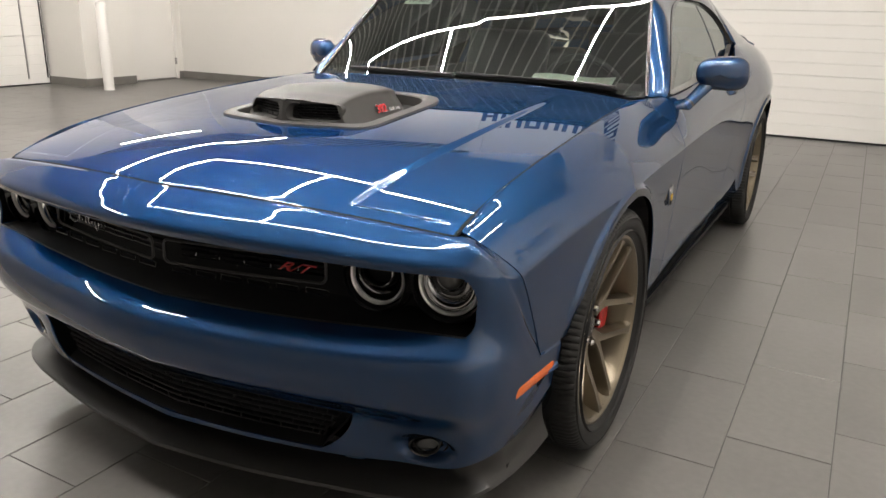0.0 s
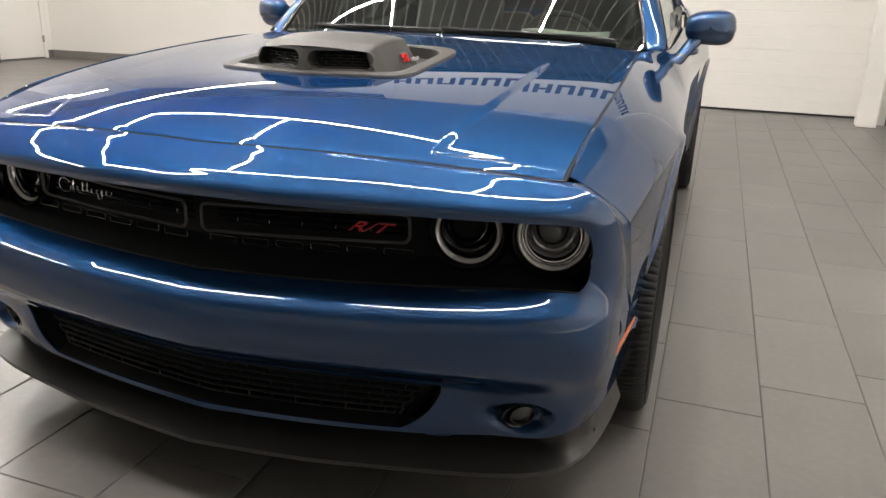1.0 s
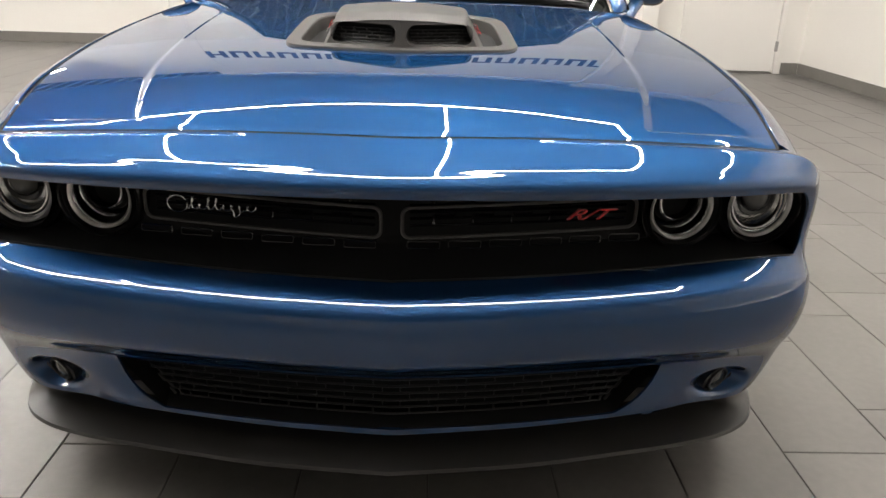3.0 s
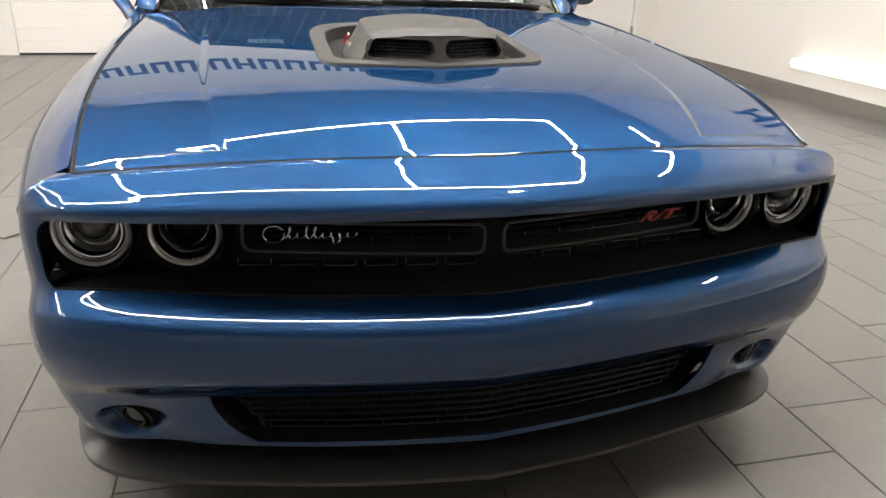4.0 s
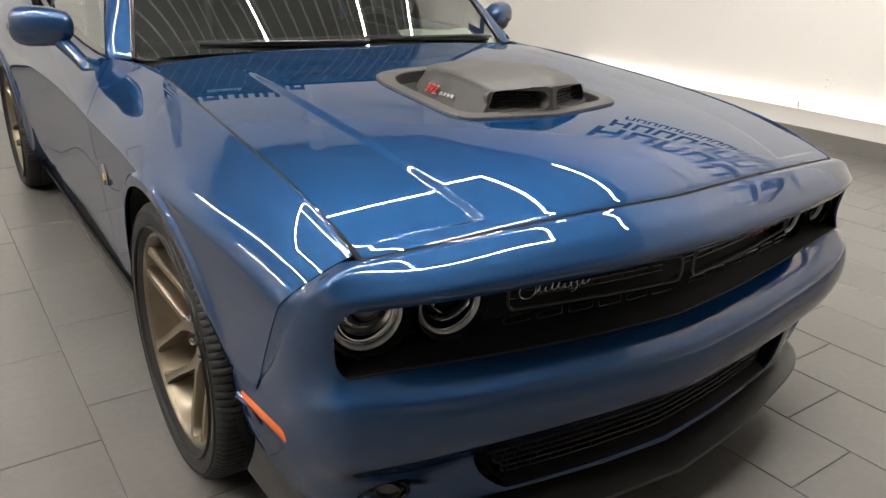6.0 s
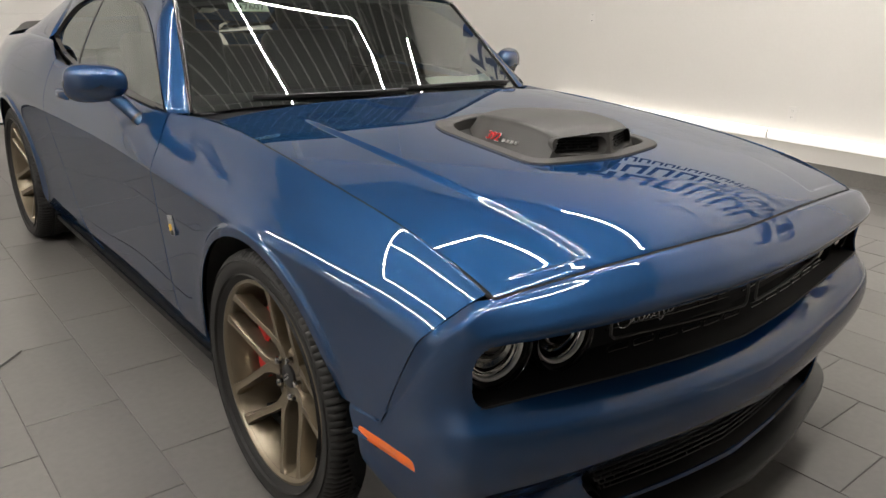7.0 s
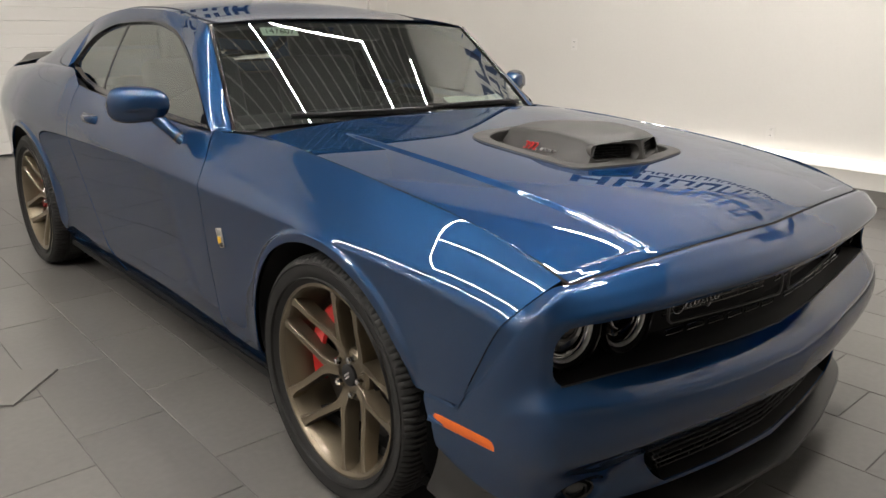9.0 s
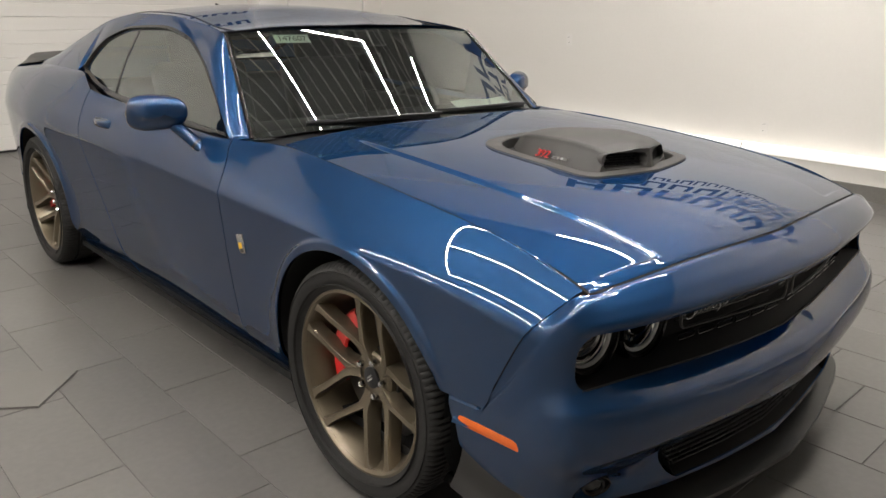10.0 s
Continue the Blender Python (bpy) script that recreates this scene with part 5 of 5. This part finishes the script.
# --- wipers ---
for s, x0, x1 in ((1, 0.66, 0.02), (-1, 0.02, -0.56)):
    pts = []
    for k in steps(0, 1, 12):
        x = lerp(x0, x1, k)
        y = ws_bot_y(abs(x)) + 0.004 + 0.020 * k
        pts.append((x, y, ws_bot_z(abs(x)) + 0.012 + 0.016 * k))
    bm = bmesh.new()
    sweep(bm, pts, [0.0065] * 13, 6, 1.2)
    w = cp("wiper", bm, BLACK, None, "black wiper resting on the screen")
    bm = bmesh.new()
    sweep(bm, [Vector(p) + Vector((0, -0.016 + 0.0012 * i, 0.013 - 0.0008 * i)) for i, p in enumerate(pts[:10])], [0.0075 - 0.0003 * i for i in range(10)], 6, 0.7)
    part("wiper_arm", bm, BLACK, w)

# --- badges on the nose and fenders ---
pb = front_frame(0.378, 0.672, 0.086)
text_part("grille_badge", "R/T", 0.030, facing(pb, (0.13, -1, 0.05)), RED, GRILLE, "red letter badge", 0.003, 0.6, 1.9, 0.0)
bm = bmesh.new()
# a flowing script mark drawn as one plain bar with loops
sc = []
for k in range(260):
    t = k / 259
    if t < 0.2:
        a = lerp(0.5, 6.6, t / 0.2)
        x, z = -0.418 + 0.020 * math.cos(a), 0.676 + 0.017 * math.sin(a)
    else:
        q = (t - 0.2) / 0.8
        a = q * 2 * math.pi * 8.5
        tall = 0.0055 * (2.2 if 0.02 < q < 0.10 or 0.27 < q < 0.50 else 1.0)
        x = -0.400 + 0.135 * q + 0.0042 * math.sin(a) + 0.45 * tall * (1 - math.cos(a)) / 2
        z = 0.667 + tall * (1 - math.cos(a)) - 0.012 * (1 if 0.70 < q < 0.76 else 0)
    sc.append(front_frame(x, z, 0.088))
sweep(bm, sc, 0.0015, 5)
part("script_mark", bm, SILVER, GRILLE, "silver flowing script mark drawn as a plain line")
for s in (1, -1):
    bm = bmesh.new()
    fx = side_x(0.644, 0.64)
    box(bm, -0.004, 0.004, -0.020, 0.020, -0.034, 0.034, 0.004, 2)
    for v in bm.verts:
        v.co.y = v.co.y * (1.0 + 6.0 * v.co.z) + 0.10 * v.co.z
    em = cp("fender_emblem", bm, SILVER, None, "small silver emblem with a yellow centre")
    em.matrix_basis = pose(s * (fx + 0.003), 0.644, 0.64, s * 12, 0, 0)
    bm = bmesh.new()
    box(bm, -0.0065, 0.0065, -0.010, 0.014, -0.020, 0.006, 0.004, 2)
    part("yellow_centre", bm, YELLOW, em, "yellow centre")
    bm = bmesh.new()
    box(bm, -0.0072, 0.0072, -0.016, 0.004, -0.030, -0.014, 0.003, 2)
    part("dark_mark", bm, BLACK, em, "black mark")


# --- wheels ---
def make_wheel():
    root = thing("wheel_master", "bronze twin-spoke alloy wheel with a black low-profile tyre", "wheel")
    R, RW = 0.364, 0.278
    bm = bmesh.new()
    prof = [(RW - 0.012, -0.102), (RW + 0.004, -0.110), (RW + 0.03, -0.124), (R - 0.035, -0.130), (R - 0.018, -0.126), (R - 0.006, -0.114), (R - 0.001, -0.098)]
    tread = [(-0.098, 0), (-0.062, 0), (-0.060, 1), (-0.050, 1), (-0.048, 0), (-0.008, 0), (-0.006, 1), (0.006, 1), (0.008, 0), (0.048, 0), (0.050, 1), (0.060, 1), (0.062, 0), (0.098, 0)]
    full = [(r, a - 0.03) for r, a in prof] + [(R - 0.008 * g, a - (0.03 if a < 0 else 0.0)) for a, g in tread[1:-1]] + [(r, -a) for r, a in prof[::-1]]
    n = 480

    def f(u, v):
        r, a = full[int(v)]
        i = round(u / (2 * math.pi) * n)
        if R - 0.009 < r and abs(a) > 0.061 and i % 4 == 0:
            r -= 0.006
        if R - 0.001 < r and abs(a) < 0.05 and (i + int(a * 300)) % 6 == 0:
            r -= 0.003
        return Vector((a, r * math.cos(u), r * math.sin(u)))
    grid(bm, f, [2 * math.pi * i / n for i in range(n)], list(range(len(full))), wrap=True)
    clean(bm)
    tyre = part("tyre", bm, RUBBER, root, "black low-profile tyre")
    bm = bmesh.new()
    for rr in (RW + 0.022, RW + 0.060):
        lathe(bm, [(rr - 0.002, 0.124), (rr, 0.1315), (rr + 0.002, 0.124)], 96, "x")
    part("sidewall_ring", bm, RUBBER, tyre)
    bm = bmesh.new()
    lathe(bm, [(RW + 0.006, 0.100), (RW + 0.005, 0.112), (RW - 0.003, 0.1135), (RW - 0.010, 0.108), (RW - 0.016, 0.085), (RW - 0.030, 0.05), (RW - 0.036, 0.0), (RW - 0.030, -0.09), (RW + 0.002, -0.105)], 96, "x")
    clean(bm)
    part("rim", bm, BRONZE, root, "bronze rim")

    def face(r):
        """How far out the spoke face stands at radius r."""
        return curve((0.03, 0.050), (0.07, 0.053), (0.12, 0.066), (0.21, 0.094), (0.262, 0.107))(r)

    swing = curve((0.050, 0.600), (0.085, 0.585), (0.115, 0.495), (0.150, 0.365), (0.200, 0.258), (0.268, 0.185))
    girth = curve((0.050, 0.0190), (0.085, 0.0185), (0.12, 0.0130), (0.20, 0.0112), (0.245, 0.0118), (0.268, 0.0200))
    section = [(-1.15, -0.060), (-1.04, -0.014), (-0.86, -0.0015), (-0.80, 0.0), (-0.30, -0.0022), (0.30, -0.0022), (0.80, 0.0), (0.86, -0.0015), (1.04, -0.014), (1.15, -0.060)]

    def arm(bm, centre, side, lift):
        """One arm of a forked spoke, swinging from the trunk out to the rim."""
        rows = []
        for r in steps(0.050, 0.268, 26):
            a, b = centre - side * swing(r), centre - side * swing(r + 0.004)
            c = Vector((0, math.cos(a) * r, math.sin(a) * r))
            d = Vector((0, math.cos(b) * (r + 0.004), math.sin(b) * (r + 0.004)))
            tang = Vector((1, 0, 0)).cross(d - c).normalized()
            rows.append([bm.verts.new(c + tang * (w * girth(r)) + Vector((face(r) + lift + h * lerp(1.0, 0.7, r / 0.268), 0, 0))) for w, h in section])
        for p, q in zip(rows, rows[1:]):
            for k in range(len(section) - 1):
                bm.faces.new((p[k], p[k + 1], q[k + 1], q[k]))
    for k in range(5):
        a = 2 * math.pi * k / 5 + SPIN
        bm = bmesh.new()
        arm(bm, a, -1, 0.0)
        arm(bm, a + 2 * math.pi / 5, 1, 0.0006)
        bmesh.ops.recalc_face_normals(bm, faces=bm.faces[:])
        part("spoke", bm, BRONZE, root, "forked bronze spoke")
    bm = bmesh.new()
    lathe(bm, [(0.080, 0.000), (0.080, 0.036), (0.072, 0.044), (0.050, 0.046), (0.040, 0.045), (0.034, 0.045)], 60, "x")
    clean(bm)
    part("hub", bm, BRONZE, root)
    bm = bmesh.new()
    lathe(bm, [(0.034, 0.04), (0.033, 0.052), (0.028, 0.055), (0.0005, 0.056)], 40, "x")
    cap = part("centre_cap", bm, BLACK, root, "black centre cap")
    for dz in (-0.005, 0.005):
        bm = bmesh.new()
        box(bm, 0.0555, 0.0574, -0.013, 0.013, dz - 0.003, dz + 0.003)
        for v in bm.verts:
            v.co.z += v.co.y * 0.5
        part("cap_bar", bm, SILVER, cap, flat=True)
    for k in range(5):
        a = 2 * math.pi * k / 5 + SPIN
        bm = bmesh.new()
        lathe(bm, [(0.013, 0.035), (0.011, 0.058), (0.008, 0.064), (0.0005, 0.065)], 6, "x", (0, 0.056 * math.cos(a), 0.056 * math.sin(a)))
        part("lug_nut", bm, CHROME, root, "bright lug nut", flat=True)
    bm = bmesh.new()
    lathe(bm, [(0.09, -0.012), (0.198, -0.012), (0.198, 0.012), (0.09, 0.012), (0.09, 0.03), (0.0005, 0.035)], 60, "x", (-0.01, 0, 0))
    clean(bm)
    part("brake_disc", bm, STEEL, root, "steel brake disc")
    # Near-black disc added to put shade into the openings between the spokes.
    bm = bmesh.new()
    lathe(bm, [(0.0005, -0.045), (0.238, -0.045)], 60, "x")
    part("dust_shield", bm, VOID, root, "dark disc added for the shade behind the spokes")
    return root


def make_caliper(parent, s, y, z):
    bm = bmesh.new()
    def f(u, v):
        prof = [(0.148, -0.045), (0.205, -0.045), (0.212, -0.02), (0.212, 0.026), (0.203, 0.038), (0.156, 0.038), (0.148, 0.03)][int(v)]
        return Vector((s * prof[1], prof[0] * math.cos(u), prof[0] * math.sin(u)))
    grid(bm, f, steps(-0.78, 0.78, 24), list(range(7)))
    clean(bm)
    ob = cp("brake_caliper", bm, RED, None, "red brake caliper")
    ob.matrix_basis = Matrix.Translation((s * 0.826, y, z)) @ pose(0, 0, 0, 20, 0, 0)
    return ob


SPIN = radians(-9)
MASTER = make_wheel()
TURN = {(AXLE_F, 1): 0, (AXLE_F, -1): 12, (AXLE_R, 1): 0, (AXLE_R, -1): 0}
for a in (AXLE_F, AXLE_R):
    for s in (1, -1):
        w = copy_thing(MASTER, pose(s * 0.822, a, HUB_Z, 0, 0, 0 if s > 0 else 180) @ pose(0, 0, 0, TURN[a, s], 0, 0))
        w.name = "wheel"
        w.parent = CAR
        make_caliper(CAR, s, a, HUB_Z)
for o in list(MASTER.children_recursive) + [MASTER]:
    bpy.data.objects.remove(o)

# --- cabin ---
bm = bmesh.new()
grid(bm, lambda u, v: Vector((u * 0.74, lerp(0.80, 1.10, v), lerp(0.955, 0.985, math.sin(v * 2.2)) - 0.03 * smooth(0.8, 1, v))), steps(-1, 1, 20), steps(0, 1, 10))
grid(bm, lambda u, v: Vector((u * 0.74, lerp(1.10, 1.16, v), lerp(0.95, 0.55, v))), steps(-1, 1, 20), [0, 0.3, 1])
cp("dashboard", bm, DASH, None, "dark dashboard")
bm = bmesh.new()
box(bm, -0.76, 0.76, 1.1, 3.1, 0.42, 0.46)
box(bm, -0.80, -0.76, 0.9, 3.0, 0.3, 0.94)
box(bm, 0.76, 0.80, 0.9, 3.0, 0.3, 0.94)
box(bm, -0.7, 0.7, 2.62, 3.2, 0.9, 1.0)
cp("cabin_trim", bm, DASH, None, "dark cabin lining", flat=True)
bm = bmesh.new()
grid(bm, lambda u, y: top_point(u * 0.93, y) - Vector((0, 0, 0.035)), steps(-1, 1, 12), steps(1.2, 2.6, 16))
cp("headlining", bm, DASH, None, "dark headlining")
for s in (1, -1):
    bm = bmesh.new()
    box(bm, s * 0.36 - 0.25, s * 0.36 + 0.25, 1.42, 1.92, 0.5, 0.66, 0.05, 3)
    seat = cp("seat", bm, SEAT, None, "black bucket seat")
    bm = bmesh.new()
    box(bm, -0.24, 0.24, -0.07, 0.07, 0, 0.60, 0.05, 3)
    back = part("backrest", bm, SEAT, seat)
    back.matrix_basis = pose(s * 0.36, 1.90, 0.58, -18, 0, 0)
    bm = bmesh.new()
    box(bm, -0.13, 0.13, -0.05, 0.05, 0, 0.19, 0.04, 3)
    hr = part("headrest", bm, SEAT, seat)
    hr.matrix_basis = pose(s * 0.36, 2.09, 1.13, -14, 0, 0)
    bm = bmesh.new()
    box(bm, s * 0.32 - 0.26, s * 0.32 + 0.26, 2.45, 2.62, 0.6, 1.05, 0.05, 3)
    cp("rear_seat", bm, SEAT, None, "black rear seat back")
bm = bmesh.new()
loop = []
for k in range(36):
    a = 2 * math.pi * k / 36
    loop.append((0.36 + 0.185 * math.cos(a), 1.30 - 0.07 * math.sin(a), 0.90 + 0.17 * math.sin(a)))
loop_bar(bm, loop, 0.015, 8)
steer = cp("steering_wheel", bm, SEAT, None, "black steering wheel")
bm = bmesh.new()
box(bm, 0.26, 0.46, 1.27, 1.31, 0.86, 0.93, 0.02, 2)
part("steering_hub", bm, DASH, steer)
bm = bmesh.new()
box(bm, -0.13, 0.13, 1.19, 1.23, 1.215, 1.295, 0.02, 3)
mir = cp("rear_view_mirror", bm, DASH, None, "dark rear-view mirror")
bm = bmesh.new()
box(bm, -0.10, 0.10, 1.10, 1.20, 1.255, 1.325, 0.02, 2)
part("sensor_box", bm, DASH, mir)

# papers behind the glass
st = thing("stock_tag", "pale green paper tag with a handwritten number inside the windscreen", "paper tag")
tp = screen(-0.60, 0.90, 0, 0.012)
tn = (screen(-0.58, 0.90) - screen(-0.60, 0.90)).cross(screen(-0.60, 0.92) - screen(-0.60, 0.90)).normalized()
fm = facing(tp, tn)
bm = bmesh.new()
box(bm, -0.075, 0.075, -0.024, 0.024, -0.0006, 0.0)
ob = part("paper", bm, PAPER, st, flat=True)
ob.matrix_basis = fm
text_part("tag_number", "147607", 0.042, fm @ pose(0, 0, 0.0004), INK, st, "handwritten black number", 0.0002)
bm = bmesh.new()
grid(bm, lambda u, v: Vector((lerp(0.28, 0.62, u), lerp(0.84, 0.90, v), 0.985 + 0.03 * v + 0.004 * math.sin(u * 7))), steps(0, 1, 12), [0, 1])
solid(bm, 0.002)
tagged(part("folded_paper", bm, PAPER), "pale green folded paper lying on the dashboard", "paper")


# ---- floor tiles: planks laid in thirds, each a piece of its own near the car ----
PITCH_X, PITCH_Y, SEAM_X, SEAM_Y = 0.298, 0.597, 0.975, 0.012
GAP = 0.0035


def tile_mesh():
    bm = bmesh.new()
    x, y, b = PITCH_X / 2 - GAP / 2, PITCH_Y / 2 - GAP / 2, 0.0015
    ring = [[bm.verts.new((sx * (x - d), sy * (y - d), z)) for sx, sy in ((-1, -1), (1, -1), (1, 1), (-1, 1))] for d, z in ((0, -0.006), (0, -b), (b, 0))]
    for lo, hi in zip(ring, ring[1:]):
        for k in range(4):
            bm.faces.new((lo[k], lo[(k + 1) % 4], hi[(k + 1) % 4], hi[k]))
    bm.faces.new(ring[-1])
    me = bpy.data.meshes.new("tile")
    bm.to_mesh(me)
    bm.free()
    me.materials.append(TILE)
    return me


TILE_MESH = tile_mesh()
near, far = [], []
for i in range(-38, 13):
    for j in range(-26, 17):
        cx = SEAM_X + (i + 0.5) * PITCH_X
        cy = SEAM_Y + (j + 0.5) * PITCH_Y + (i % 3) * PITCH_Y / 3
        if not (X_LEFT - 0.1 < cx < X_RIGHT + 0.1 and Y_FRONT - 0.2 < cy < Y_BACK + 0.2):
            continue
        inside = -2.6 < cx < 2.9 and -1.9 < cy < 3.4
        (near if inside else far).append((cx, cy))
near.sort(key=lambda p: (p[0] - 0.2) ** 2 + (p[1] - 0.4) ** 2)
far += near[290:]
for cx, cy in near[:290]:
    ob = new("tile", TILE_MESH)
    ob.parent = FLOOR
    ob.location = (cx, cy, random.uniform(-0.0004, 0.0004))
me = bpy.data.meshes.new("tiles")
pts, faces = [], []
hx, hy = PITCH_X / 2 - GAP / 2, PITCH_Y / 2 - GAP / 2
for cx, cy in far:
    n = len(pts)
    pts += [(cx + sx * hx, cy + sy * hy, z) for z in (-0.006, 0.0) for sx, sy in ((-1, -1), (1, -1), (1, 1), (-1, 1))]
    faces += [(n + 4, n + 5, n + 6, n + 7)] + [(n + k, n + (k + 1) % 4, n + 4 + (k + 1) % 4, n + 4 + k) for k in range(4)]
me.from_pydata(pts, [], faces)
me.materials.append(TILE)
rest = new("tiles", me)
rest.parent = FLOOR
tagged(rest, kind="stuff")

# a thin loose board on the tiles
bm = bmesh.new()
ca, cb, cc = Vector((-1.508, 1.182, 0)), Vector((-1.303, 1.395, 0)), Vector((-1.58, 1.235, 0))
cd = (cc - ca) * 3.2
low_ring = [bm.verts.new(p + Vector((0, 0, 0.001))) for p in (ca, cb, cb + cd, ca + cd)]
top_ring = [bm.verts.new(p + Vector((0, 0, 0.009))) for p in (ca, cb, cb + cd, ca + cd)]
bm.faces.new(top_ring)
for k in range(4):
    bm.faces.new((low_ring[k], low_ring[(k + 1) % 4], top_ring[(k + 1) % 4], top_ring[k]))
clean(bm)
tagged(part("loose_board", bm, BOARD, flat=True), "thin grey board lying loose on the tiles", "board")
